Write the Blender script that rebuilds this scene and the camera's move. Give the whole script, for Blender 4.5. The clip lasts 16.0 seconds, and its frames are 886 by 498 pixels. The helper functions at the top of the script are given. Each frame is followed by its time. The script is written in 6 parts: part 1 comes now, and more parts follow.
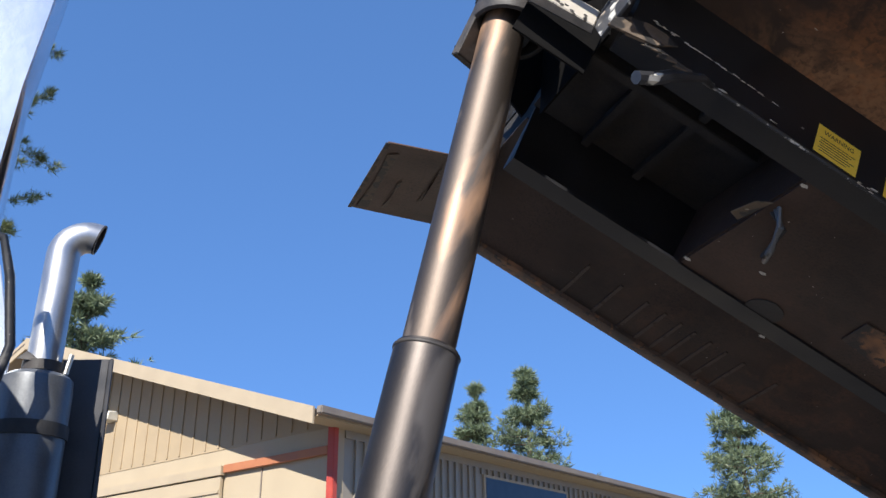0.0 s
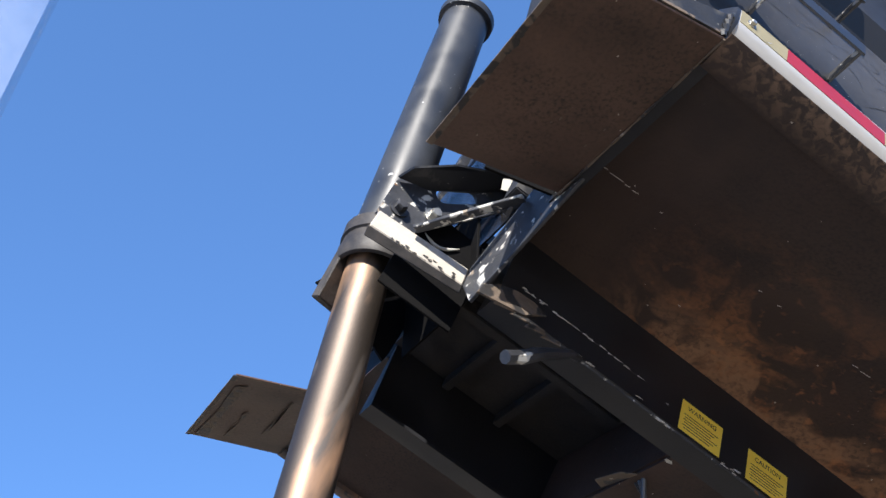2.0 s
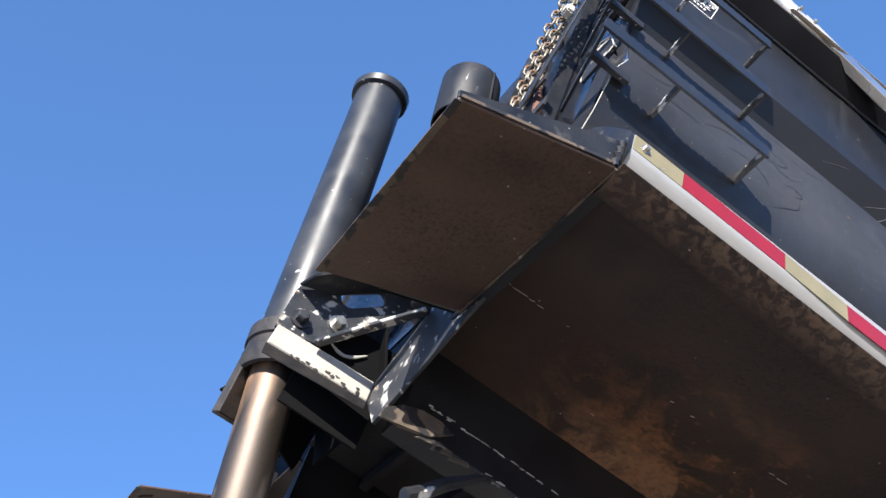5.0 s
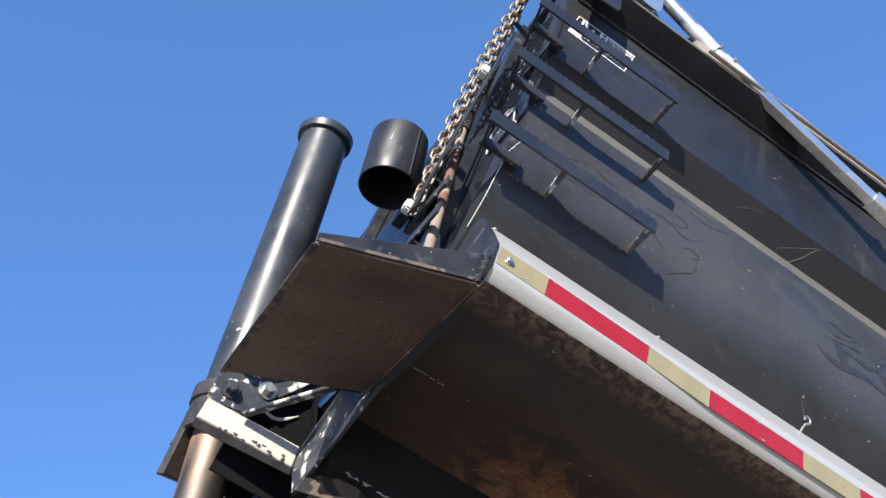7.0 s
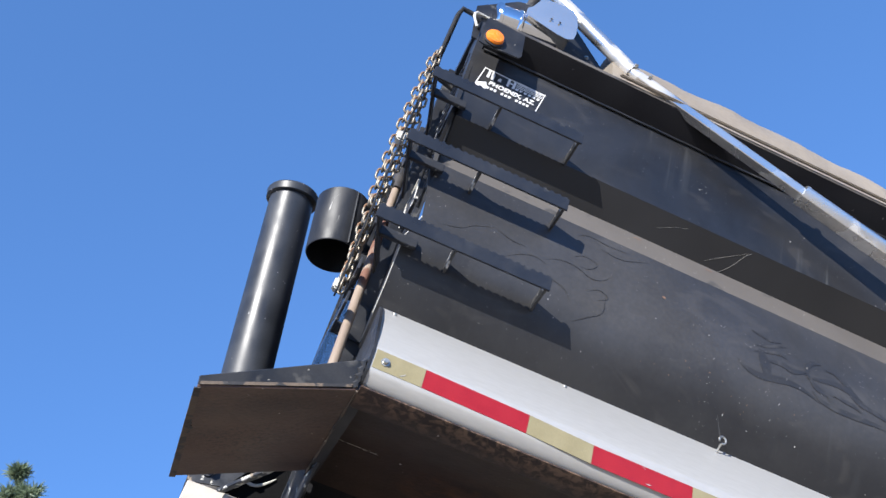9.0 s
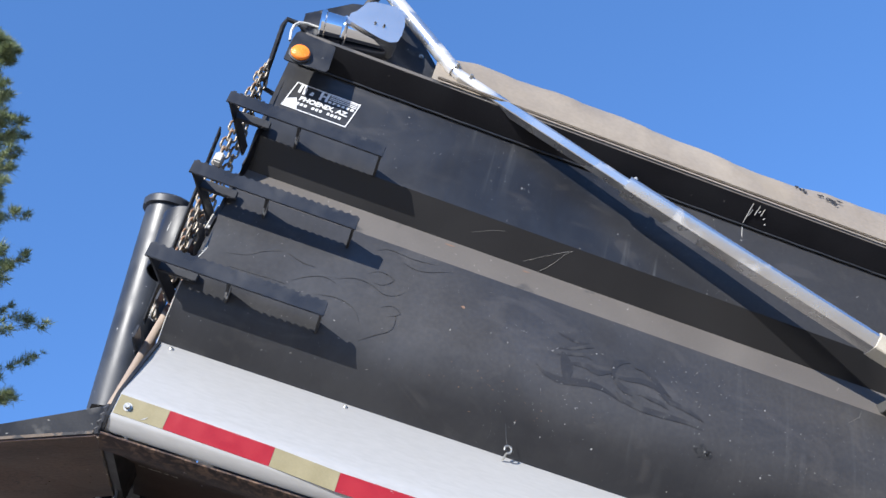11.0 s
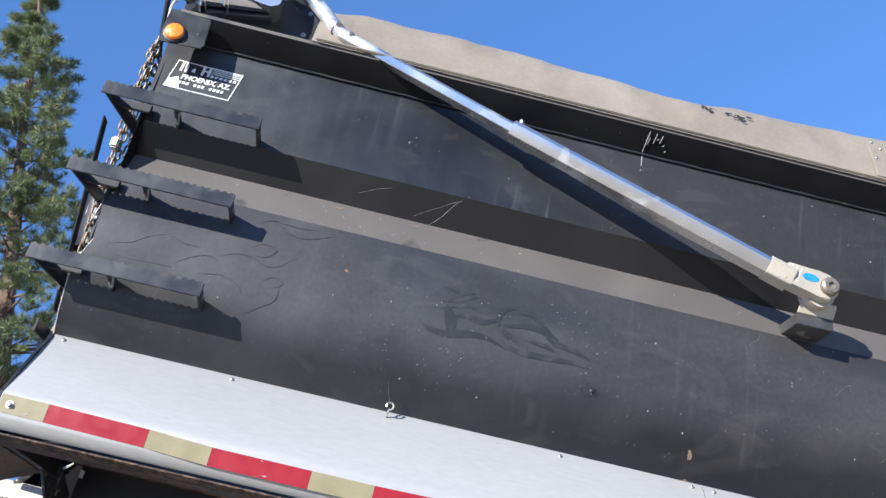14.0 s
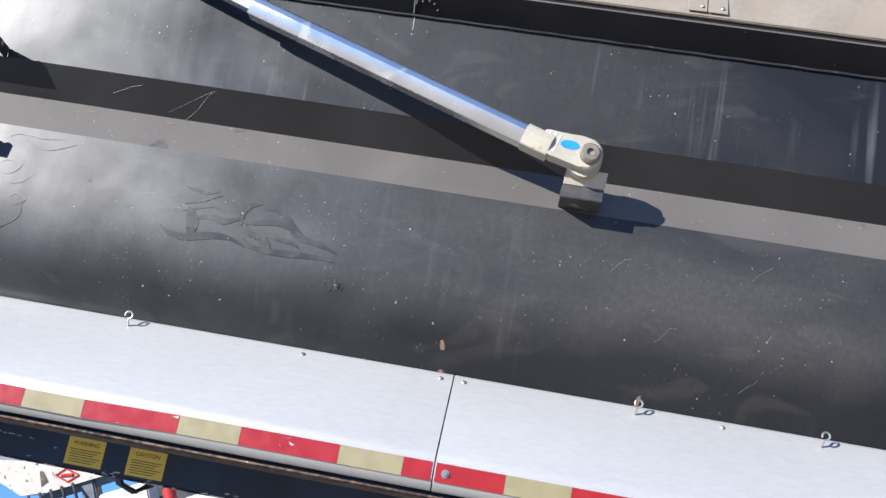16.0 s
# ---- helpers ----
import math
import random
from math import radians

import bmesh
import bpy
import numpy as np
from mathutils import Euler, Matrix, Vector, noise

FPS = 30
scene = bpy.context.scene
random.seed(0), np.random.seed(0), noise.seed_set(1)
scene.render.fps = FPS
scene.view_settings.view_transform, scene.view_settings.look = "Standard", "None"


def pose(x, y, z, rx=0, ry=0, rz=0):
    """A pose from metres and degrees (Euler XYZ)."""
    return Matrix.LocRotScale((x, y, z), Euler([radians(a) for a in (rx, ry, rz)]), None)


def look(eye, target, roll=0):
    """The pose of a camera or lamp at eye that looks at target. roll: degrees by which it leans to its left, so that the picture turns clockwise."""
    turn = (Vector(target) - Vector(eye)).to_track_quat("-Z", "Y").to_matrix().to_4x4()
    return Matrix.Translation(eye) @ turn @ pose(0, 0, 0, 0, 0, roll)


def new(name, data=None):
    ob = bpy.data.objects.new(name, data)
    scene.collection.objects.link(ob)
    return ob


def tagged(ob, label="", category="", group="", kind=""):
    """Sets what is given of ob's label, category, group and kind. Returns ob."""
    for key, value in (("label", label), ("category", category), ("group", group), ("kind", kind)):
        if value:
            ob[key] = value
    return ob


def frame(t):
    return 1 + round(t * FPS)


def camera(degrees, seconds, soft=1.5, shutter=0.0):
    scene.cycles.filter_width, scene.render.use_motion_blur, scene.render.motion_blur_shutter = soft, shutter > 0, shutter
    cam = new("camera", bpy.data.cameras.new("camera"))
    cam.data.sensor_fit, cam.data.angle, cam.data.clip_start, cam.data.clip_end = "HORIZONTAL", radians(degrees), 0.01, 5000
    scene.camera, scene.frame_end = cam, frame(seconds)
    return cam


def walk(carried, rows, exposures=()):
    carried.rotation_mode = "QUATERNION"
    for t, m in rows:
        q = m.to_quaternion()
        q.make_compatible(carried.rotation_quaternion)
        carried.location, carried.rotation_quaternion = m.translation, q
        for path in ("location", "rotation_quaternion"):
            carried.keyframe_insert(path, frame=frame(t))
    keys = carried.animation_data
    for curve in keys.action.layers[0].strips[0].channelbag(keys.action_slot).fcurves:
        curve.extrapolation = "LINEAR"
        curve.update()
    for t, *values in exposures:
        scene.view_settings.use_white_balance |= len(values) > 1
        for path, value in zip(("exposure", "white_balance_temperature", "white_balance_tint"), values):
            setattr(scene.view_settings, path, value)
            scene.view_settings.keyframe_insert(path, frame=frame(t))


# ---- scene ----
cam = camera(54.0, 16.0)
# the dump body is tipped up about its rear hinge; u runs along it to the rear, v across it, w square to its floor
TIP = 26.5
BODY = Matrix.Translation((0, 0, 3.1)) @ Matrix.Rotation(radians(TIP), 4, "Y")
PATH = [
    (0, (-0.452, -0.713, -2.05), (-0.232, 0.992, -1.029), 28.1),
    (0.5, (-0.515, -0.663, -1.942), (-0.251, 0.929, -0.76), 27.8),
    (1, (-0.529, -0.666, -1.865), (-0.26, 0.847, -0.584), 28.8),
    (1.5, (-0.547, -0.674, -1.811), (-0.274, 0.769, -0.453), 28.8),
    (2, (-0.579, -0.689, -1.781), (-0.302, 0.702, -0.371), 28.9),
    (2.5, (-0.6, -0.695, -1.742), (-0.316, 0.662, -0.301), 28.8),
    (3, (-0.613, -0.704, -1.708), (-0.324, 0.622, -0.238), 28.2),
    (3.5, (-0.624, -0.71, -1.675), (-0.326, 0.582, -0.177), 27.9),
    (6, (-0.536, -0.998, -1.4), (-0.191, 0.357, 0.03), 23.4),
    (6.5, (-0.512, -1.125, -1.347), (-0.176, 0.259, 0.056), 23.4),
    (7, (-0.567, -1.248, -1.32), (-0.208, 0.153, 0.061), 22.9),
    (7.5, (-0.588, -1.381, -1.276), (-0.216, 0.046, 0.075), 21.7),
    (8, (-0.501, -1.508, -1.19), (-0.162, -0.042, 0.127), 20.7),
    (8.5, (-0.394, -1.614, -1.123), (-0.118, -0.114, 0.171), 19.9),
    (9, (-0.331, -1.802, -1.065), (-0.094, -0.25, 0.175), 18.2),
    (9.5, (-0.224, -1.999, -0.921), (-0.016, -0.375, 0.227), 18.3),
    (10, (-0.014, -2.074, -0.887), (0.181, -0.454, 0.27), 17.7),
    (12.5, (0.649, -2.433, -0.55), (0.709, -0.681, 0.412), 14.1),
    (13, (0.647, -2.481, -0.524), (0.693, -0.713, 0.41), 13.6),
    (13.5, (0.655, -2.47, -0.494), (0.737, -0.696, 0.427), 13.0),
    (14, (0.861, -2.452, -0.446), (0.929, -0.655, 0.43), 12.6),
    (14.5, (1.139, -2.441, -0.305), (1.124, -0.597, 0.468), 11.0),
    (15, (1.371, -2.33, -0.242), (1.288, -0.47, 0.49), 10.4),
    (15.5, (1.693, -2.337, -0.124), (1.58, -0.441, 0.504), 10.5),
    (16, (2.061, -2.415, 0.016), (1.875, -0.477, 0.474), 10.4),
]
walk(cam, [(t, BODY @ look(eye, target, roll)) for t, eye, target, roll in PATH], [(0.0, 0.76, 6500, 10), (2.0, 1.04, 6500, 10), (3.5, 1.06, 6500, 10), (7.0, 0.95, 6440, 10), (10.0, 0.90, 6180, 10), (16.0, 0.93, 6150, 10)])

# ---- light ----
SUN = Vector((-0.77, -1.0, 0.965)).normalized()
world = bpy.data.worlds.new("sky")
scene.world = world
world.use_nodes = True
wn = world.node_tree
sky = wn.nodes.new("ShaderNodeTexSky")
sky.sky_type, sky.sun_disc = "NISHITA", False
sky.sun_elevation = math.asin(SUN.z)
sky.sun_rotation = math.atan2(SUN.x, SUN.y)
sky.air_density, sky.dust_density, sky.ozone_density, sky.altitude = 0.75, 0.0, 5.0, 2500
wn.nodes["Background"].inputs["Strength"].default_value = 0.131
# the clip's camera holds the sky's brightness even: compress its range a little
even = wn.nodes.new("ShaderNodeGamma")
even.inputs["Gamma"].default_value = 0.40
tone = wn.nodes.new("ShaderNodeHueSaturation")
tone.inputs["Saturation"].default_value = 1.0
wn.links.new(sky.outputs[0], even.inputs["Color"])
wn.links.new(even.outputs[0], tone.inputs["Color"])
deep = wn.nodes.new("ShaderNodeMix")
deep.data_type, deep.blend_type = "RGBA", "MULTIPLY"
deep.inputs[0].default_value = 1.0
deep.inputs[7].default_value = (0.67, 1.24, 2.20, 1)
wn.links.new(tone.outputs[0], deep.inputs[6])
wn.links.new(deep.outputs[2], wn.nodes["Background"].inputs["Color"])
sun_data = bpy.data.lights.new("sun", "SUN")
sun_data.energy, sun_data.angle, sun_data.color = 5.0, radians(0.5), (1.0, 0.95, 0.87)
sun = new("sun", sun_data)
sun.matrix_basis = look((0, 0, 30), Vector((0, 0, 30)) - SUN)


# ---- materials ----
def material(name, a, b, rough=0.5, metal=0.0, scale=6.0, bump=0.0, fine=120.0, rough_var=0.1, coat=0.0, spots=(), stretch=(1, 1, 1), spec=0.5):
    """Two tones mixed by a broad noise, a fine grain for relief; spots: (colour, threshold, scale, rough) layers of stain, chips or dust."""
    m = bpy.data.materials.new(name)
    m.use_nodes = True
    t = m.node_tree
    n, l = t.nodes, t.links
    bsdf = n["Principled BSDF"]
    co = n.new("ShaderNodeTexCoord")
    mp = n.new("ShaderNodeMapping")
    mp.inputs["Scale"].default_value = stretch
    l.new(co.outputs["Object"], mp.inputs["Vector"])

    def tex(sc, detail=6.0, dist=0.0):
        x = n.new("ShaderNodeTexNoise")
        x.inputs["Scale"].default_value, x.inputs["Detail"].default_value, x.inputs["Distortion"].default_value = sc, detail, dist
        l.new(mp.outputs[0], x.inputs["Vector"])
        return x.outputs["Fac"]

    def ramp(fac, lo, hi):
        r = n.new("ShaderNodeMapRange")
        r.inputs["From Min"].default_value, r.inputs["From Max"].default_value = lo, hi
        l.new(fac, r.inputs["Value"])
        return r.outputs[0]

    def mix(fac, c1, c2):
        x = n.new("ShaderNodeMix")
        x.data_type = "RGBA"
        l.new(fac, x.inputs[0])
        for sock, c in ((x.inputs[6], c1), (x.inputs[7], c2)):
            if isinstance(c, tuple):
                sock.default_value = (*c, 1)
            else:
                l.new(c, sock)
        return x.outputs[2]

    def mixf(fac, c1, c2):
        x = n.new("ShaderNodeMix")
        l.new(fac, x.inputs[0])
        for sock, c in ((x.inputs[2], c1), (x.inputs[3], c2)):
            if isinstance(c, float):
                sock.default_value = c
            else:
                l.new(c, sock)
        return x.outputs[0]

    broad = ramp(tex(scale, 8.0, 0.4), 0.35, 0.65)
    grain = tex(fine, 4.0)
    col = mix(broad, a, b)
    half = mix(ramp(grain, 0.3, 0.7), tuple(0.88 * c for c in a), b)
    blend = n.new("ShaderNodeMix")
    blend.data_type = "RGBA"
    blend.inputs[0].default_value = 0.35
    l.new(col, blend.inputs[6])
    l.new(half, blend.inputs[7])
    col = blend.outputs[2]
    ro = mixf(broad, max(0.02, rough - rough_var), min(1.0, rough + rough_var))
    me = None
    for c, edge, sc, r, *soft_ in spots:
        f = ramp(tex(sc, 9.0, 0.25), edge, edge + (soft_[0] if soft_ else 0.035))
        col = mix(f, col, c)
        ro = mixf(f, ro, float(r))
        if metal:
            me = mixf(f, me if me is not None else float(metal), 0.0)
    l.new(col, bsdf.inputs["Base Color"])
    l.new(ro, bsdf.inputs["Roughness"])
    bsdf.inputs["Metallic"].default_value = metal
    if me is not None:
        l.new(me, bsdf.inputs["Metallic"])
    bsdf.inputs["Coat Weight"].default_value = coat
    bsdf.inputs["Coat Roughness"].default_value = 0.08
    bsdf.inputs["Specular IOR Level"].default_value = spec
    if bump:
        bp = n.new("ShaderNodeBump")
        bp.inputs["Strength"].default_value, bp.inputs["Distance"].default_value = bump, 0.004
        h = n.new("ShaderNodeMath")
        h.operation = "ADD"
        l.new(grain, h.inputs[0])
        l.new(broad, h.inputs[1])
        l.new(h.outputs[0], bp.inputs["Height"])
        l.new(bp.outputs[0], bsdf.inputs["Normal"])
    return m


WHITE = (0.58, 0.56, 0.51)


def side_paint(name, dust, streak, clean, seed):
    """Weathered black paint: broad dull dust, water streaks down the sheet, fine white specks; cleaner paint is glossier."""
    m = bpy.data.materials.new(name)
    m.use_nodes = True
    n, l = m.node_tree.nodes, m.node_tree.links
    bsdf = n["Principled BSDF"]
    co = n.new("ShaderNodeTexCoord")

    def tex(scale, detail, stretch=(1, 1, 1), shift=0.0, dist=0.0):
        mp = n.new("ShaderNodeMapping")
        mp.inputs["Scale"].default_value = stretch
        mp.inputs["Location"].default_value = (seed + shift, shift, seed)
        l.new(co.outputs["Object"], mp.inputs["Vector"])
        x = n.new("ShaderNodeTexNoise")
        x.inputs["Scale"].default_value, x.inputs["Detail"].default_value, x.inputs["Distortion"].default_value = scale, detail, dist
        l.new(mp.outputs[0], x.inputs["Vector"])
        return x.outputs["Fac"]

    def ramp(fac, lo, hi, a=0.0, b=1.0):
        r = n.new("ShaderNodeMapRange")
        for key, value in (("From Min", lo), ("From Max", hi), ("To Min", a), ("To Max", b)):
            r.inputs[key].default_value = value
        l.new(fac, r.inputs["Value"])
        return r.outputs[0]

    def mul(a, b):
        x = n.new("ShaderNodeMath")
        x.operation = "MULTIPLY"
        for k, v in enumerate((a, b)):
            if isinstance(v, float):
                x.inputs[k].default_value = v
            else:
                l.new(v, x.inputs[k])
        return x.outputs[0]

    def mix(fac, a, c):
        x = n.new("ShaderNodeMix")
        x.data_type = "RGBA"
        l.new(fac, x.inputs[0])
        if isinstance(a, tuple):
            x.inputs[6].default_value = (*a, 1)
        else:
            l.new(a, x.inputs[6])
        x.inputs[7].default_value = (*c, 1)
        return x.outputs[2]

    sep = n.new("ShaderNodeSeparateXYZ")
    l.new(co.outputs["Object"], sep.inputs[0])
    # lower band: thinner dust, with the inward curve's shade put into the colour
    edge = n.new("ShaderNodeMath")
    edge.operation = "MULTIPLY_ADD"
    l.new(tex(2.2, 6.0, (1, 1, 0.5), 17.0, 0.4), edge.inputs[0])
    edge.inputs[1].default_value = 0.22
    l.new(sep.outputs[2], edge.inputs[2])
    low_shade = ramp(edge.outputs[0], 0.47, 0.63, 0.25, 1.0)
    film = mul(ramp(tex(1.3, 7.0, (0.7, 1, 1.2), 0, 0.5), 0.36, 0.62, clean, 1.0), low_shade)
    grain = ramp(tex(70, 5.0), 0.3, 0.7, 0.75, 1.0)
    col = mix(mul(mul(film, grain), dust), (0.010, 0.011, 0.014), (0.195, 0.182, 0.168))
    run = ramp(tex(9, 5.0, (3.4, 1, 0.14), 3.0, 0.25), 0.57, 0.72)
    where = ramp(tex(1.7, 3.0, (0.8, 1, 0.8), 7.0), 0.50, 0.66)
    col = mix(mul(mul(run, where), streak), col, (0.30, 0.31, 0.31))
    smear = ramp(tex(4.5, 7.0, (0.6, 1, 1.3), 11.0, 1.8), 0.57, 0.66)
    col = mix(mul(smear, 0.05), col, (0.24, 0.22, 0.20))
    speck = ramp(tex(190, 2.0, (1, 1, 1), 5.0), 0.742, 0.76)
    patch = ramp(tex(2.3, 4.0, (0.8, 1, 1), 9.0), 0.47, 0.60)
    col = mix(mul(speck, patch), col, (0.62, 0.60, 0.57))
    l.new(col, bsdf.inputs["Base Color"])
    gloss = n.new("ShaderNodeMath")
    gloss.operation = "ADD"
    l.new(ramp(mul(film, grain), 0.0, 1.0, 0.34, 0.45), gloss.inputs[0])
    l.new(ramp(tex(14, 6.0, (1.6, 1, 0.22), 13.0, 0.3), 0.35, 0.65, 0.0, 0.05), gloss.inputs[1])
    l.new(gloss.outputs[0], bsdf.inputs["Roughness"])
    front = ramp(sep.outputs[0], 0.3, -1.3)
    mottle = ramp(tex(4.5, 8.0, (0.9, 1, 0.9), 21.0, 0.35), 0.30, 0.60, 0.25, 1.0)
    sheen = mul(front, mottle)
    l.new(ramp(sheen, 0.0, 1.0, 0.24, 0.66), bsdf.inputs["Specular IOR Level"])
    bp = n.new("ShaderNodeBump")
    bp.inputs["Strength"].default_value, bp.inputs["Distance"].default_value = 0.10, 0.02
    l.new(tex(3.2, 2.0, (0.8, 1, 1), 2.0), bp.inputs["Height"])
    l.new(bp.outputs[0], bsdf.inputs["Normal"])
    return m


def underside(name, lo, hi, rust, zone, crust, pits, rough, seed, scale_zone=()):
    """Dark scaled steel seen from below: slow brown drift, fine pitting, rust that gathers in one zone, a crusted strip along one edge."""
    m = bpy.data.materials.new(name)
    m.use_nodes = True
    n, l = m.node_tree.nodes, m.node_tree.links
    bsdf = n["Principled BSDF"]
    co = n.new("ShaderNodeTexCoord")
    sep = n.new("ShaderNodeSeparateXYZ")
    l.new(co.outputs["Object"], sep.inputs[0])

    def tex(scale, detail, shift=0.0, dist=0.0, stretch=(1, 1, 1)):
        mp = n.new("ShaderNodeMapping")
        mp.inputs["Location"].default_value = (seed + shift, shift, 0)
        mp.inputs["Scale"].default_value = stretch
        l.new(co.outputs["Object"], mp.inputs["Vector"])
        x = n.new("ShaderNodeTexNoise")
        x.inputs["Scale"].default_value, x.inputs["Detail"].default_value, x.inputs["Distortion"].default_value = scale, detail, dist
        l.new(mp.outputs[0], x.inputs["Vector"])
        return x.outputs["Fac"]

    def ramp(fac, lo_, hi_, a=0.0, b=1.0):
        r = n.new("ShaderNodeMapRange")
        for key, value in (("From Min", lo_), ("From Max", hi_), ("To Min", a), ("To Max", b)):
            r.inputs[key].default_value = value
        l.new(fac, r.inputs["Value"])
        return r.outputs[0]

    def mul(a, b):
        x = n.new("ShaderNodeMath")
        x.operation = "MULTIPLY"
        for k, v in enumerate((a, b)):
            if isinstance(v, float):
                x.inputs[k].default_value = v
            else:
                l.new(v, x.inputs[k])
        return x.outputs[0]

    def mix(fac, a, c):
        x = n.new("ShaderNodeMix")
        x.data_type = "RGBA"
        l.new(fac, x.inputs[0])
        for sock, value in ((x.inputs[6], a), (x.inputs[7], c)):
            if isinstance(value, tuple):
                sock.default_value = (*value, 1)
            else:
                l.new(value, sock)
        return x.outputs[2]

    drift = ramp(tex(1.6, 9.0, 0, 0.5), 0.34, 0.66)
    col = mix(drift, lo, hi)
    streak = ramp(tex(7.0, 9.0, 2.0, 0.5, (0.5, 1.3, 1)), 0.42, 0.78)
    col = mix(mul(streak, 0.5), col, hi)
    where = ramp(tex(2.2, 5.0, 4.0, 0.6), 0.44, 0.62)
    spots = ramp(tex(110, 5.0, 6.0), 0.46, 0.70)
    col = mix(mul(mul(spots, where), pits), col, (0.014, 0.012, 0.012))
    z0, z1, z2, z3 = zone
    area = mul(ramp(sep.outputs[1], z0, z1), ramp(sep.outputs[0], z2, z3))
    bloom = mul(ramp(tex(3.4, 15.0, 8.0, 1.1), 0.49, 0.58), ramp(tex(42, 8.0, 18.0, 0.6), 0.38, 0.58, 0.25, 1.0))
    col = mix(mul(mul(bloom, area), 0.72), col, rust)
    if scale_zone:
        y0, y1, x0, x1 = scale_zone
        near = mul(ramp(sep.outputs[1], y0, y1), ramp(sep.outputs[0], x0, x1))
        peel = mul(ramp(tex(5.6, 14.0, 28.0, 1.0), 0.45, 0.53), ramp(tex(60, 8.0, 31.0, 0.6), 0.34, 0.56, 0.35, 1.0))
        col = mix(mul(mul(peel, near), 0.92), col, (0.29, 0.155, 0.085))
    dust = ramp(tex(26, 8.0, 10.0, 0.4), 0.60, 0.70)
    col = mix(mul(mul(dust, area), 0.55), col, tuple(1.15 * c for c in rust))
    if crust:
        edge = ramp(sep.outputs[1], crust[1], crust[0])
        flake = ramp(tex(46, 12.0, 12.0, 0.8), 0.44, 0.60)
        col = mix(mul(mul(edge, flake), 0.75), col, (0.20, 0.125, 0.08))
    nick = ramp(tex(48, 2.0, 14.0), 0.765, 0.775)
    col = mix(nick, col, (0.42, 0.38, 0.33))
    l.new(col, bsdf.inputs["Base Color"])
    l.new(ramp(tex(3.0, 6.0, 16.0), 0.3, 0.7, rough - 0.1, rough + 0.12), bsdf.inputs["Roughness"])
    bsdf.inputs["Specular IOR Level"].default_value = 0.4
    bp = n.new("ShaderNodeBump")
    bp.inputs["Strength"].default_value, bp.inputs["Distance"].default_value = 0.35, 0.003
    l.new(tex(75, 6.0, 6.0), bp.inputs["Height"])
    l.new(bp.outputs[0], bsdf.inputs["Normal"])
    return m


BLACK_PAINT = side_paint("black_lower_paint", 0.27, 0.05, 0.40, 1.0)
UPPER_PAINT = side_paint("black_upper_paint", 0.14, 0.26, 0.12, 4.0)
RAIL_BLACK = material("rail_black_paint", (0.008, 0.008, 0.010), (0.013, 0.013, 0.015), 0.5, 0, 5, 0.05, 160, 0.1, 0, (((0.16, 0.15, 0.14), 0.74, 40, 0.7),), (1, 1, 1), 0.10)
# near-black for inner bracket plates: their shade is put into the colour
SHADE_BLACK = material("shade_black_steel", (0.004, 0.004, 0.0045), (0.008, 0.0075, 0.0075), 0.8, 0, 6, 0.1, 120, 0.1, 0, (), (1, 1, 1), 0.1)
# clean black, lowered further to hold the shade of the groove's down-facing slope
CLEAN_SHADED_PAINT = material("clean_shaded_black_paint", (0.012, 0.012, 0.013), (0.019, 0.018, 0.018), 0.36, 0, 2.2, 0.03, 260, 0.08, 0.0, (((0.10, 0.095, 0.09), 0.72, 12, 0.6),), (1, 1, 1), 0.36)
DUSTY = material("dust_on_black_paint", (0.095, 0.085, 0.076), (0.125, 0.112, 0.10), 0.62, 0, 2.6, 0.05, 200, 0.08, 0, (((0.45, 0.42, 0.38), 0.70, 70, 0.85), ((0.06, 0.057, 0.055), 0.62, 5, 0.5)))
BLACK_PART = material("black_part_paint", (0.014, 0.015, 0.018), (0.030, 0.031, 0.035), 0.42, 0, 9, 0.06, 200, 0.12, 0.0, (((0.30, 0.29, 0.27), 0.705, 55, 0.7), ((0.07, 0.068, 0.066), 0.60, 14, 0.6, 0.08)), (1, 1, 1), 0.4)
CAN_BLACK = material("scratched_black_can", (0.014, 0.015, 0.018), (0.032, 0.033, 0.037), 0.46, 0, 9, 0.06, 200, 0.12, 0.0, (((0.35, 0.34, 0.32), 0.68, 30, 0.7), ((0.20, 0.10, 0.06), 0.72, 18, 0.8)), (1, 1, 0.4), 0.4)
WORN_STEP = material("worn_step_paint", (0.022, 0.022, 0.024), (0.055, 0.053, 0.052), 0.5, 0.1, 14, 0.1, 150, 0.12, 0.0, (((0.45, 0.44, 0.42), 0.58, 26, 0.8, 0.06),))
STEP_PAINT = material("black_step_paint", (0.013, 0.014, 0.017), (0.026, 0.027, 0.031), 0.36, 0, 9, 0.03, 200, 0.10, 0.0, (((0.30, 0.29, 0.27), 0.72, 55, 0.7), ((0.05, 0.049, 0.048), 0.60, 14, 0.5, 0.08)), (1, 1, 1), 0.6)
RIB_TAN = material("dusty_rust_rib", (0.075, 0.057, 0.046), (0.115, 0.088, 0.068), 0.8, 0, 14, 0.1, 150, 0.1, 0, (((0.06, 0.04, 0.03), 0.58, 20, 0.85, 0.08),))
CHIPPED = material("chipped_black_paint", (0.02, 0.021, 0.024), (0.05, 0.05, 0.055), 0.4, 0, 14, 0.1, 150, 0.12, 0.0, ((WHITE, 0.60, 11, 0.55), ((0.16, 0.08, 0.04), 0.68, 24, 0.8)))
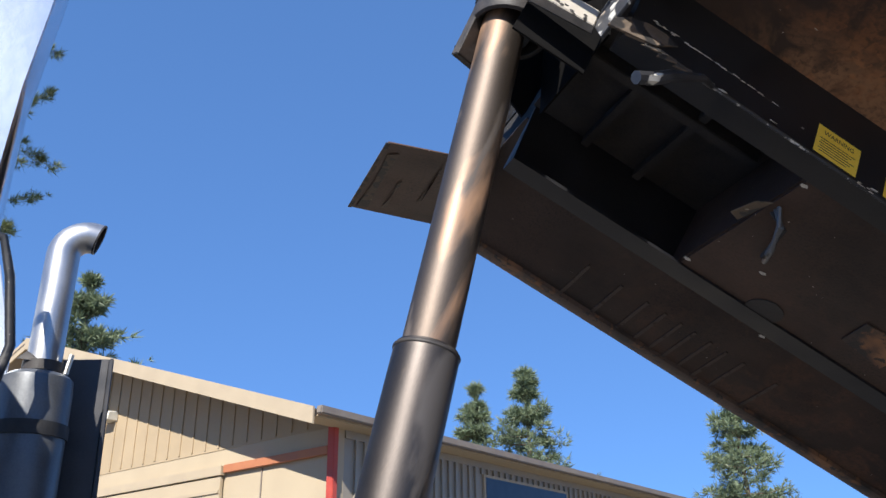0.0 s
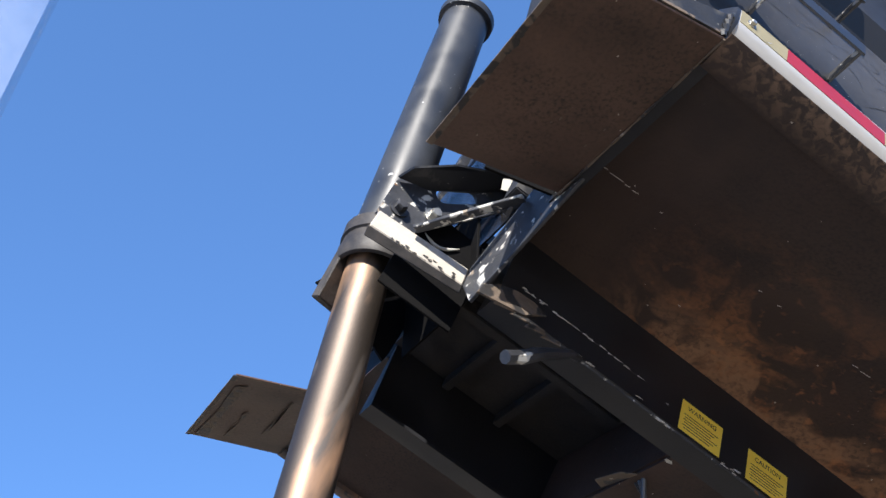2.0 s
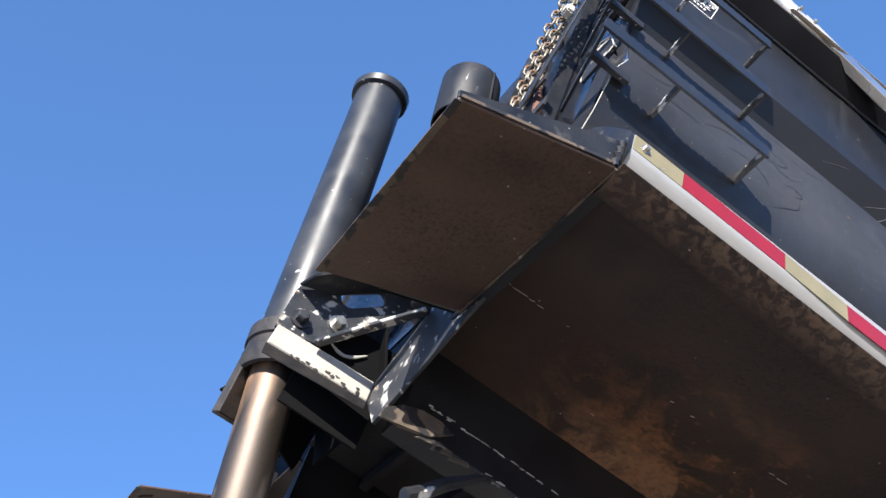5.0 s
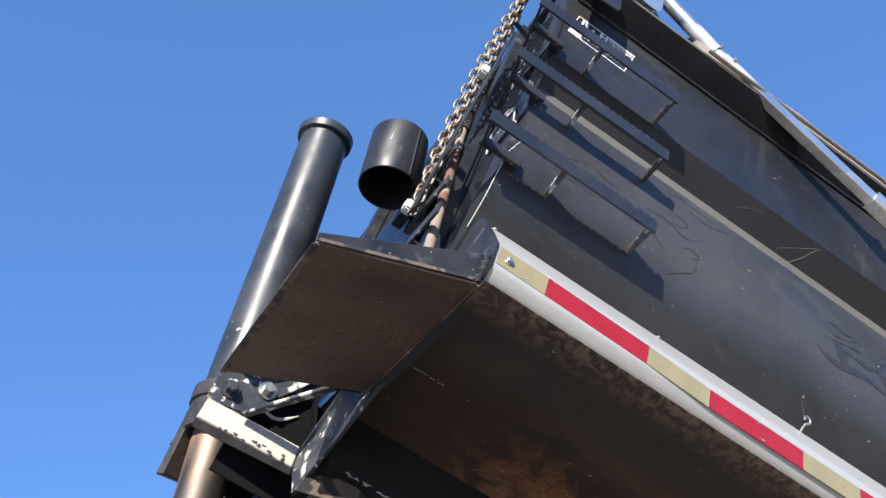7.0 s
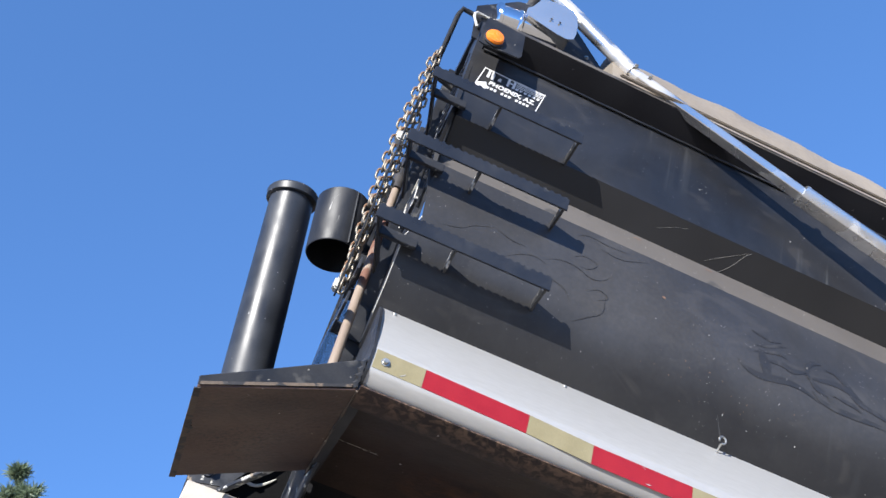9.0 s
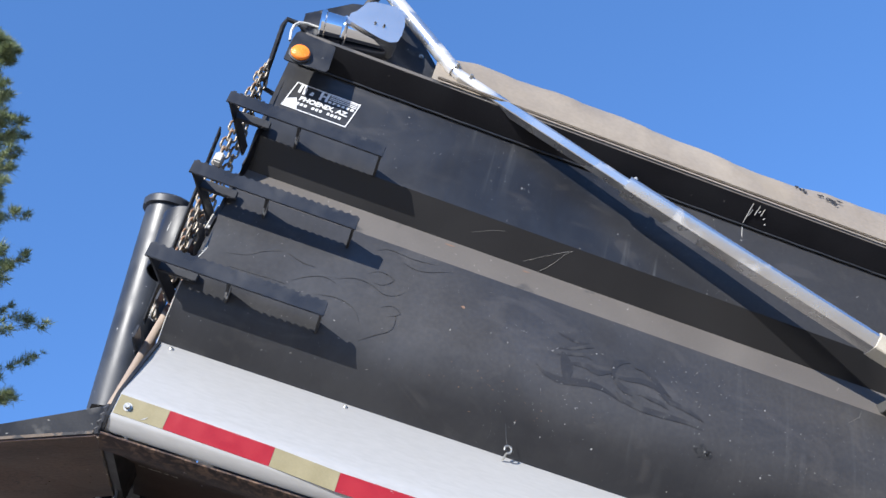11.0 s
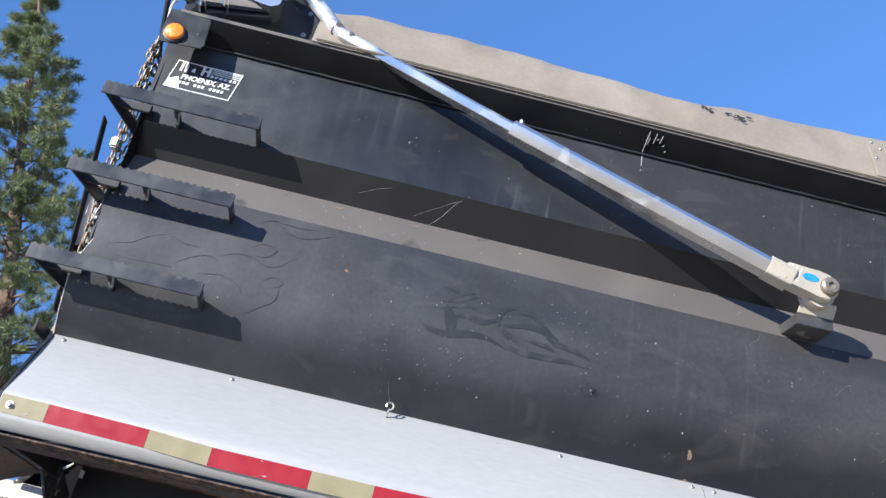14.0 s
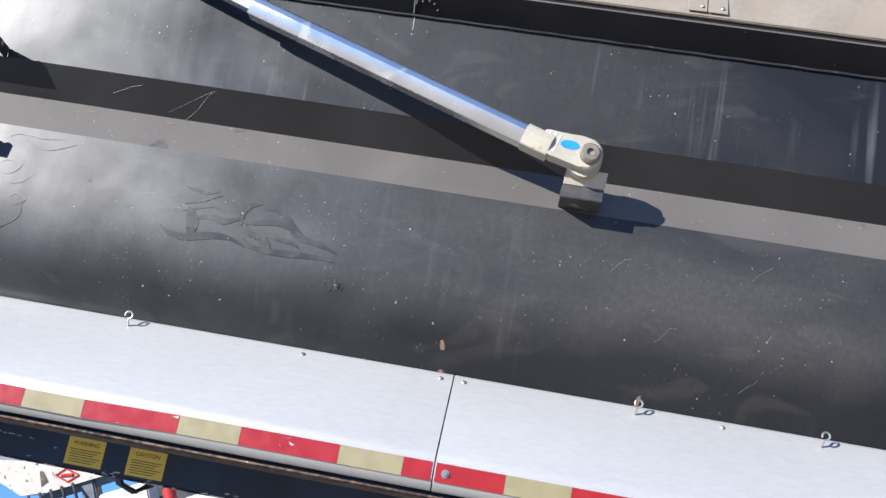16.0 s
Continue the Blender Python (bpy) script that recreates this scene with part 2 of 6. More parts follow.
FLAKED = material("flaked_paint_over_white", (0.026, 0.028, 0.033), (0.06, 0.062, 0.07), 0.45, 0, 14, 0.1, 150, 0.12, 0.0, ((WHITE, 0.575, 13, 0.55), (WHITE, 0.62, 34, 0.55), ((0.30, 0.24, 0.18), 0.64, 17, 0.7), ((0.16, 0.08, 0.04), 0.70, 24, 0.8)), (1, 1, 1), 0.35)
WHITE_WORN = material("worn_white_paint", (0.42, 0.38, 0.325), (0.51, 0.47, 0.41), 0.5, 0, 12, 0.08, 150, 0.1, 0.0, (((0.24, 0.17, 0.115), 0.62, 9, 0.6, 0.1), ((0.035, 0.03, 0.028), 0.65, 16, 0.5)))
RUST = material("rusted_steel", (0.090, 0.066, 0.055), (0.150, 0.098, 0.072), 0.75, 0, 3.0, 0.25, 140, 0.1, 0, (((0.035, 0.030, 0.029), 0.50, 3.2, 0.6, 0.10), ((0.36, 0.18, 0.09), 0.55, 3.5, 0.9, 0.16), ((0.28, 0.14, 0.07), 0.56, 16, 0.9, 0.12), ((0.045, 0.038, 0.036), 0.57, 40, 0.7, 0.08)))
WING_RUST = underside("dark_underside_with_rust", (0.022, 0.016, 0.015), (0.058, 0.036, 0.028), (0.36, 0.150, 0.062), (-0.95, -0.52, -2.0, -1.55), (-1.205, -1.125), 0.7, 0.55, 3.0, (-0.58, -0.45, -1.95, -1.65))
BELLY = underside("dark_scaled_belly_plate", (0.028, 0.020, 0.017), (0.075, 0.044, 0.032), (0.28, 0.12, 0.055), (-0.9, 2.4, -1.9, 1.4), (), 0.7, 0.6, 13.0)
APRON = underside("brown_scaled_plate", (0.032, 0.020, 0.017), (0.135, 0.082, 0.060), (0.26, 0.14, 0.08), (0.10, -0.45, -0.05, -0.22), (), 0.75, 0.46, 9.0)
SILL_BLACK = material("black_sill_paint", (0.010, 0.010, 0.012), (0.018, 0.018, 0.021), 0.4, 0, 6, 0.08, 160, 0.1, 0, (((0.5, 0.48, 0.44), 0.735, 26, 0.7), ((0.05, 0.030, 0.020), 0.72, 7, 0.85)))
RUST_CHIP = material("flaking_rusty_paint", (0.10, 0.075, 0.055), (0.16, 0.12, 0.09), 0.7, 0, 20, 0.3, 120, 0.1, 0, (((0.03, 0.028, 0.028), 0.52, 18, 0.5), ((0.36, 0.32, 0.27), 0.67, 22, 0.6)))
ALU = material("brushed_aluminium", (0.43, 0.42, 0.40), (0.49, 0.48, 0.46), 0.42, 0.25, 1.4, 0.012, 90, 0.06, 0, (((0.35, 0.33, 0.30), 0.76, 60, 0.7), ((0.46, 0.44, 0.41), 0.56, 1.6, 0.38, 0.12)), (0.3, 1, 1))
ALU_TUBE = material("aluminium_tube", (0.70, 0.69, 0.68), (0.78, 0.77, 0.75), 0.23, 0.93, 5, 0.03, 240, 0.06, 0, (((0.52, 0.50, 0.47), 0.58, 3, 0.38, 0.12),), (1, 1, 1))
CAST = material("cream_cast_housing", (0.40, 0.36, 0.285), (0.47, 0.425, 0.34), 0.45, 0.1, 14, 0.08, 140, 0.1, 0, (((0.30, 0.20, 0.12), 0.66, 30, 0.8, 0.06),))
COVER = material("polished_cover", (0.84, 0.83, 0.80), (0.90, 0.89, 0.86), 0.22, 0.88, 9, 0.03, 160, 0.04, 0, (((0.45, 0.44, 0.42), 0.74, 40, 0.5),))
CHROME = material("chrome", (0.86, 0.86, 0.87), (0.90, 0.90, 0.91), 0.07, 1.0, 6, 0, 100, 0.03)
PISTON = material("polished_hoist_rod", (0.120, 0.100, 0.088), (0.165, 0.135, 0.113), 0.56, 1.0, 3.0, 0.06, 220, 0.05, 0, (((0.34, 0.20, 0.12), 0.53, 3.2, 0.42, 0.09), ((0.09, 0.075, 0.066), 0.60, 6.0, 0.55, 0.06)), (1.6, 1.6, 0.3))
STAGE = material("worn_steel_stage", (0.075, 0.068, 0.064), (0.105, 0.092, 0.085), 0.48, 1.0, 4.0, 0.06, 200, 0.06, 0, (((0.065, 0.058, 0.055), 0.58, 5.0, 0.5, 0.06), ((0.17, 0.12, 0.085), 0.60, 3.5, 0.5, 0.06)), (1.6, 1.6, 0.4))
CYL_BLACK = material("black_cylinder_paint", (0.020, 0.022, 0.027), (0.040, 0.044, 0.052), 0.42, 0, 6, 0.05, 180, 0.1, 0.05, (((0.40, 0.40, 0.40), 0.692, 34, 0.6), ((0.30, 0.30, 0.30), 0.69, 9, 0.6)))
GLOSS_BLACK = material("glossy_black_front_paint", (0.012, 0.012, 0.014), (0.022, 0.022, 0.025), 0.16, 0, 3, 0.03, 260, 0.06, 0.4, (((0.30, 0.29, 0.27), 0.73, 30, 0.6),))
CAST_DARK = material("dark_cast_steel", (0.026, 0.025, 0.026), (0.058, 0.051, 0.048), 0.6, 0.2, 18, 0.2, 120)
TAPE_RED = material("red_reflective_tape", (0.265, 0.008, 0.010), (0.325, 0.011, 0.014), 0.35, 0, 20, 0.02, 300, 0.06, 0.25, (((0.6, 0.4, 0.36), 0.76, 50, 0.6),))
TAPE_TAN = material("faded_silver_tape", (0.235, 0.20, 0.105), (0.29, 0.25, 0.14), 0.4, 0, 18, 0.02, 300, 0.06, 0.2, (((0.22, 0.19, 0.12), 0.74, 40, 0.6),))
YELLOW = material("yellow_sticker", (0.86, 0.58, 0.06), (0.92, 0.65, 0.09), 0.5, 0, 20, 0.02, 200)
INK = material("black_ink", (0.02, 0.02, 0.02), (0.03, 0.03, 0.03), 0.5)
DECAL_WHITE = material("white_decal", (0.72, 0.72, 0.71), (0.8, 0.8, 0.79), 0.45, 0, 40, 0, 200, 0.05, 0, (((0.03, 0.03, 0.032), 0.68, 45, 0.4),))
FLAME = material("ghost_flame_decal", (0.024, 0.023, 0.023), (0.034, 0.032, 0.031), 0.38, 0, 12, 0, 200, 0.05, 0.0, (((0.045, 0.043, 0.041), 0.54, 11, 0.4, 0.08), ((0.60, 0.58, 0.55), 0.70, 150, 0.7)), (1, 1, 1), 0.5)
GHOST_DUST = material("dust_line_on_black", (0.040, 0.038, 0.035), (0.050, 0.047, 0.043), 0.43, 0, 12, 0.05, 200, 0.05, 0.0, (((0.033, 0.031, 0.029), 0.45, 22, 0.43, 0.10),))
AMBER = material("amber_lens", (0.95, 0.22, 0.01), (1.0, 0.28, 0.015), 0.25, 0, 60, 0.3, 300, 0.05, 0.5)
AMBER.node_tree.nodes["Principled BSDF"].inputs["Subsurface Weight"].default_value = 0.0
TARP = material("beige_vinyl_tarp", (0.215, 0.180, 0.140), (0.29, 0.247, 0.196), 0.62, 0, 3.0, 0.25, 60, 0.08, 0, (((0.25, 0.208, 0.155), 0.56, 4, 0.7, 0.14), ((0.05, 0.043, 0.038), 0.735, 16, 0.8)))
CHAIN = material("galvanised_chain", (0.20, 0.17, 0.13), (0.30, 0.265, 0.215), 0.5, 0.5, 30, 0.1, 150, 0.1, 0, (((0.20, 0.11, 0.06), 0.60, 40, 0.85),))
WOOD = material("weathered_wood", (0.22, 0.165, 0.125), (0.32, 0.25, 0.19), 0.7, 0, 10, 0.2, 90, 0.1, 0, (((0.16, 0.075, 0.05), 0.60, 9, 0.8),), (1, 1, 0.15))
STEEL = material("zinc_bolt", (0.42, 0.41, 0.38), (0.52, 0.51, 0.47), 0.38, 0.9, 40, 0.05, 200)
RUBBER = material("black_rubber", (0.014, 0.014, 0.015), (0.03, 0.03, 0.032), 0.65, 0, 20, 0.1, 140)
CABLE = material("grey_cable", (0.50, 0.48, 0.43), (0.6, 0.58, 0.52), 0.5)
BLUE = material("blue_badge", (0.02, 0.22, 0.62), (0.03, 0.27, 0.70), 0.3, 0, 30, 0, 200)
CAB_PAINT = material("silver_cab_paint", (0.62, 0.68, 0.74), (0.72, 0.77, 0.82), 0.26, 0.45, 3, 0.02, 300, 0.06, 0.6, (((0.85, 0.85, 0.85), 0.75, 30, 0.4),))
STACK = material("dull_chrome_stack", (0.40, 0.41, 0.43), (0.50, 0.51, 0.53), 0.40, 0.85, 7, 0.04, 160, 0.06, 0, (((0.25, 0.20, 0.16), 0.72, 12, 0.6),))
MUFFLER = material("grey_muffler", (0.10, 0.108, 0.12), (0.15, 0.158, 0.17), 0.45, 0.5, 10, 0.08, 150)
SHIELD = material("dark_heat_shield", (0.035, 0.036, 0.040), (0.06, 0.06, 0.065), 0.5, 0.2, 9, 0.08, 150)
MIRROR_STEEL = material("polished_stainless_sheet", (0.84, 0.85, 0.87), (0.89, 0.90, 0.91), 0.20, 1.0, 2.0, 0.02, 120, 0.05, 0, (((0.88, 0.89, 0.90), 0.70, 18, 0.4, 0.05),))
PEDESTAL = material("dusty_grey_bracket_paint", (0.035, 0.034, 0.034), (0.075, 0.072, 0.068), 0.5, 0, 14, 0.06, 200, 0.1, 0, (((0.22, 0.20, 0.17), 0.60, 22, 0.8, 0.08),))
RED_FRAME = material("red_paint", (0.36, 0.02, 0.02), (0.46, 0.03, 0.03), 0.4, 0, 12, 0.04, 150)
WALL_TAN = material("tan_stucco", (0.40, 0.325, 0.222), (0.445, 0.365, 0.253), 0.85, 0, 1.2, 0.2, 60)
SIDING = material("tan_siding", (0.35, 0.27, 0.17), (0.40, 0.31, 0.20), 0.8, 0, 1.5, 0.15, 60)
FASCIA = material("cream_fascia", (0.38, 0.308, 0.213), (0.425, 0.348, 0.244), 0.7, 0, 2, 0.1, 60)
METAL_SIDING = material("beige_corrugated_metal", (0.27, 0.235, 0.185), (0.32, 0.28, 0.22), 0.5, 0.1, 2, 0.05, 60)
ROOF = material("brown_roof_edge", (0.16, 0.13, 0.11), (0.22, 0.19, 0.16), 0.7, 0, 3, 0.1, 60)
RED_TRIM = material("red_trim_paint", (0.38, 0.05, 0.035), (0.46, 0.07, 0.05), 0.6, 0, 4, 0.05, 80)
RUST_TRIM = material("rust_red_band", (0.36, 0.13, 0.06), (0.43, 0.17, 0.08), 0.7, 0, 4, 0.05, 80)
GLASS_DARK = material("dark_window_glass", (0.02, 0.03, 0.05), (0.03, 0.04, 0.06), 0.05, 0, 3, 0, 60, 0.02)
GROUND = material("worn_gravel_yard", (0.18, 0.158, 0.126), (0.24, 0.208, 0.166), 0.95, 0, 0.4, 0.6, 25)
BARK = material("pine_bark", (0.10, 0.065, 0.045), (0.18, 0.12, 0.085), 0.9, 0, 8, 0.5, 40, 0.05, 0, (), (1, 1, 0.3))


def leaf_material(name, a, b):
    """Needles: colour varies from clump to clump, some light passes through."""
    m = bpy.data.materials.new(name)
    m.use_nodes = True
    n, l = m.node_tree.nodes, m.node_tree.links
    bsdf = n["Principled BSDF"]
    geo = n.new("ShaderNodeNewGeometry")
    x = n.new("ShaderNodeMix")
    x.data_type = "RGBA"
    x.inputs[6].default_value, x.inputs[7].default_value = (*a, 1), (*b, 1)
    l.new(geo.outputs["Random Per Island"], x.inputs[0])
    l.new(x.outputs[2], bsdf.inputs["Base Color"])
    bsdf.inputs["Roughness"].default_value = 0.5
    tr = n.new("ShaderNodeBsdfTranslucent")
    l.new(x.outputs[2], tr.inputs["Color"])
    ms = n.new("ShaderNodeMixShader")
    ms.inputs[0].default_value = 0.25
    l.new(bsdf.outputs[0], ms.inputs[1])
    l.new(tr.outputs[0], ms.inputs[2])
    l.new(ms.outputs[0], n["Material Output"].inputs["Surface"])
    return m


NEEDLES = leaf_material("pine_needles", (0.085, 0.120, 0.055), (0.29, 0.33, 0.15))
FIR = leaf_material("fir_needles", (0.095, 0.140, 0.085), (0.24, 0.29, 0.17))

# ---- building blocks ----
ORIGIN = {}


def thing(name, label, category, base=(0, 0, 0), frame_=None, group="", kind=""):
    """An Empty at the base of a thing; its parts are given in the coordinates of the body, or of frame_."""
    ob = new(name)
    ob.empty_display_size = 0.1
    ob.matrix_basis = (BODY if frame_ is None else frame_) @ Matrix.Translation(base)
    ORIGIN[ob.name] = Vector(base)
    return tagged(ob, label, category, group, kind)


def part(name, bm, mat, parent, label="", smooth=True, kind="", crease=32):
    """One mesh object under a thing or under a part."""
    off = ORIGIN[parent.name]
    bmesh.ops.translate(bm, verts=bm.verts, vec=-off)
    bmesh.ops.recalc_face_normals(bm, faces=bm.faces)
    me = bpy.data.meshes.new(name)
    bm.to_mesh(me)
    bm.free()
    me.materials.append(mat)
    if smooth:
        me.polygons.foreach_set("use_smooth", [True] * len(me.polygons))
        me.set_sharp_from_angle(angle=radians(crease))
    ob = new(name, me)
    ob.parent = parent
    ORIGIN[ob.name] = off
    return tagged(ob, label, kind=kind)


def box(lo, hi, bev=0.0, bm=None):
    bm2 = bmesh.new()
    r = bmesh.ops.create_cube(bm2, size=1.0)
    lo, hi = Vector(lo), Vector(hi)
    for v in r["verts"]:
        v.co = Vector([(a + b) / 2 + c * (b - a) for a, b, c in zip(lo, hi, v.co)])
    if bev:
        bmesh.ops.bevel(bm2, geom=bm2.edges[:], offset=bev, segments=2, affect="EDGES")
    return join(bm, bm2)


def join(bm, extra):
    if bm is None:
        return extra
    me = bpy.data.meshes.new("t")
    extra.to_mesh(me)
    extra.free()
    bm.from_mesh(me)
    bpy.data.meshes.remove(me)
    return bm


def prism(poly, axis, a, b, bev=0.0, bm=None):
    """A polygon drawn in the plane across an axis (0 u, 1 v, 2 w), pushed from a to b."""
    bm2 = bmesh.new()

    def put(p, s):
        return (s, p[0], p[1]) if axis == 0 else (p[0], s, p[1]) if axis == 1 else (p[0], p[1], s)

    lo = [bm2.verts.new(put(p, a)) for p in poly]
    hi = [bm2.verts.new(put(p, b)) for p in poly]
    n = len(poly)
    caps = [bm2.faces.new(lo), bm2.faces.new(hi[::-1])]
    for i in range(n):
        bm2.faces.new((lo[i], lo[(i + 1) % n], hi[(i + 1) % n], hi[i]))
    if bev:
        bmesh.ops.bevel(bm2, geom=bm2.edges[:], offset=bev, segments=1, affect="EDGES")
    elif n > 4:
        bmesh.ops.triangulate(bm2, faces=caps)
    return join(bm, bm2)


def sheet(line, thick):
    """The closed outline of a bent sheet from the line of its outer face; the thickness lies to the right of the way."""
    out = []
    for i, p in enumerate(line):
        a, b = Vector(line[max(i - 1, 0)]), Vector(line[min(i + 1, len(line) - 1)])
        d = (b - a).normalized()
        out.append((p[0] + d.y * thick, p[1] - d.x * thick))
    return [tuple(p) for p in line] + out[::-1]


def strip(line, thick, u0, u1, steps=1, bm=None):
    """A bent sheet that runs along the body from u0 to u1."""
    poly = sheet(line, thick)
    bm2 = bmesh.new()
    n = len(poly)
    rings = [[bm2.verts.new((u0 + (u1 - u0) * k / steps, *p)) for p in poly] for k in range(steps + 1)]
    for r, q in zip(rings, rings[1:]):
        for i in range(n):
            bm2.faces.new((r[i], r[(i + 1) % n], q[(i + 1) % n], q[i]))
    m = len(line)
    for r in (rings[0], rings[-1]):
        for i in range(m - 1):
            bm2.faces.new((r[i], r[i + 1], r[n - 2 - i], r[n - 1 - i]))
    return join(bm, bm2)


def tube(path, radius, seg=10, bm=None, closed=False, caps=True):
    """A round bar along a path; radius may be one number or one for each point."""
    bm2 = bmesh.new()
    pts = [Vector(p) for p in path]
    rad = radius if isinstance(radius, (list, tuple)) else [radius] * len(pts)
    rings, prev = [], None
    for i, p in enumerate(pts):
        if closed:
            d = (pts[(i + 1) % len(pts)] - pts[i - 1]).normalized()
        else:
            d = (pts[min(i + 1, len(pts) - 1)] - pts[max(i - 1, 0)]).normalized()
        if prev is None:
            side = d.orthogonal().normalized()
        else:
            side = (prev - d * prev.dot(d)).normalized()
        prev = side
        up = d.cross(side)
        rings.append([bm2.verts.new(p + rad[i] * (math.cos(2 * math.pi * k / seg) * side + math.sin(2 * math.pi * k / seg) * up)) for k in range(seg)])
    pairs = list(zip(rings, rings[1:])) + ([(rings[-1], rings[0])] if closed else [])
    for r, q in pairs:
        for k in range(seg):
            bm2.faces.new((r[k], r[(k + 1) % seg], q[(k + 1) % seg], q[k]))
    if caps and not closed:
        bm2.faces.new(rings[0][::-1])
        bm2.faces.new(rings[-1])
    return join(bm, bm2)


def lathe(p, axis, profile, seg=40, bm=None, caps=True):
    """A turned body about an axis through p; profile: (distance along, radius)."""
    p, axis = Vector(p), Vector(axis).normalized()
    side = axis.orthogonal().normalized()
    up = axis.cross(side)
    bm2 = bmesh.new()
    rings = []
    for s, r in profile:
        rings.append([bm2.verts.new(p + s * axis + max(r, 1e-4) * (math.cos(2 * math.pi * k / seg) * side + math.sin(2 * math.pi * k / seg) * up)) for k in range(seg)])
    for r, q in zip(rings, rings[1:]):
        for k in range(seg):
            bm2.faces.new((r[k], r[(k + 1) % seg], q[(k + 1) % seg], q[k]))
    if caps:
        bm2.faces.new(rings[0][::-1])
        bm2.faces.new(rings[-1])
    return join(bm, bm2)


def slab(quad, thick, bev=0.0, bm=None):
    """A flat plate from the corners of one face, with a thickness along its normal."""
    q = [Vector(p) for p in quad]
    nrm = (q[1] - q[0]).cross(q[2] - q[0]).normalized()
    bm2 = bmesh.new()
    a = [bm2.verts.new(p) for p in q]
    b = [bm2.verts.new(p + nrm * thick) for p in q]
    n = len(q)
    bm2.faces.new(a)
    bm2.faces.new(b[::-1])
    for i in range(n):
        bm2.faces.new((a[i], b[i], b[(i + 1) % n], a[(i + 1) % n]))
    if bev:
        bmesh.ops.bevel(bm2, geom=bm2.edges[:], offset=bev, segments=1, affect="EDGES")
    return join(bm, bm2)


def bolt(p, axis, r, h=0.012, bm=None):
    """A hexagon head on a washer."""
    p, axis = Vector(p), Vector(axis).normalized()
    bm = lathe(p, axis, [(0, r * 1.6), (h * 0.25, r * 1.6)], 20, bm)
    return lathe(p + axis * h * 0.25, axis, [(0, r), (h * 0.8, r), (h, r * 0.8)], 6, bm)


# ---- ground and distance ----
bm = bmesh.new()
bmesh.ops.create_grid(bm, x_segments=60, y_segments=60, size=60)
for v in bm.verts:
    if max(abs(v.co.x), abs(v.co.y)) > 59:
        v.co *= 40
    v.co.z = 0.05 * noise.noise(v.co * 0.2) - 0.03
me = bpy.data.meshes.new("ground")
bm.to_mesh(me)
bm.free()
me.materials.append(GROUND)
tagged(new("ground", me), "dusty grey gravel yard under the truck", "ground", kind="structure")

# ---- dump body ----
WIDE = 2.44
U0, U1 = -0.13, 4.35


def mirror(bm):
    for v in bm.verts:
        v.co.y = WIDE - v.co.y
    return bm


SIDE = [(0.296, 0.17), (0.264, 0.205), (0.234, 0.245), (0.208, 0.285), (0.182, 0.335), (0.158, 0.395), (0.141, 0.47), (0.135, 0.56), (0.138, 0.65), (0.145, 0.73), (0.152, 0.803),
        (0.212, 0.929), (0.155, 1.035), (0.145, 1.15), (0.137, 1.385), (0.137, 1.50)]
body = thing("dump_body", "raised black steel dump body, grooved side and rusted underside", "dump body", (2.1, 1.22, 0))
K3, K2, K1 = 10, 11, 12
FRONT_EDGE = ((0.0, -0.149), (0.46, -0.152), (0.59, -0.114), (0.70, -0.148), (1.6, -0.152))


def notched(bm):
    """Trim the front edge of a side sheet to its notched line."""
    for v in bm.verts:
        if v.co.x < U0 + 0.01:
            for (w0, a), (w1, b) in zip(FRONT_EDGE, FRONT_EDGE[1:]):
                if w0 <= v.co.z <= w1:
                    v.co.x = a + (b - a) * (v.co.z - w0) / (w1 - w0)
    return bm


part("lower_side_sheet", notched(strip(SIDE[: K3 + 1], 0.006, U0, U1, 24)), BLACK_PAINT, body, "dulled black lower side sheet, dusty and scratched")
part("groove_ledge", notched(strip(SIDE[K3 : K2 + 1], 0.006, U0, U1, 24)), DUSTY, body, "dust-covered ledge of the groove")
part("groove_roof", notched(strip(SIDE[K2 : K1 + 1], 0.006, U0, U1, 24)), CLEAN_SHADED_PAINT, body, "clean black upper face of the groove, shade in its colour")
part("upper_side_sheet", notched(strip(SIDE[K1:], 0.006, U0, U1, 24)), UPPER_PAINT, body, "dulled black upper side sheet with water streaks")
part("side_panel", mirror(strip(SIDE, 0.006, U0, U1, 4)), BLACK_PAINT, body)
RAIL = [(0.131, 1.376), (0.060, 1.430), (0.056, 1.435), (0.056, 1.448), (0.067, 1.456), (0.14, 1.470), (0.21, 1.478), (0.21, 1.40), (0.15, 1.376)]
part("top_rail", prism(RAIL, 0, U0 + 0.004, U1), RAIL_BLACK, body, "black top rail with a sloping underside")
part("top_rail", mirror(prism(RAIL, 0, U0 + 0.004, U1)), BLACK_PART, body)
part("rail_edge", box((U0 + 0.006, 0.0542, 1.4355), (U1 - 0.01, 0.0558, 1.4485)), DUSTY, body, "dusty tan edge of the top rail", smooth=False)
part("weld_bead", tube([(U0 + 0.01 + (U1 - U0 - 0.02) * k / 60, 0.131, 1.371 + 0.0015 * (k % 2)) for k in range(61)], 0.0045, 6), BLACK_PART, body)
part("front_panel", box((U0 - 0.006, 0.22, 0.10), (U0, WIDE - 0.22, 1.62)), GLOSS_BLACK, body, "flat black front bulkhead")
for v0 in (0.45, 0.80, 1.64, 1.98):
    part("stiffener", box((U0 - 0.056, v0, 0.10), (U0 - 0.006, v0 + 0.07, 1.58), 0.004), BLACK_PART, body)
part("front_flange", box((U0 - 0.03, 0.2, 1.56), (U0 + 0.05, WIDE - 0.2, 1.63), 0.004), BLACK_PART, body)
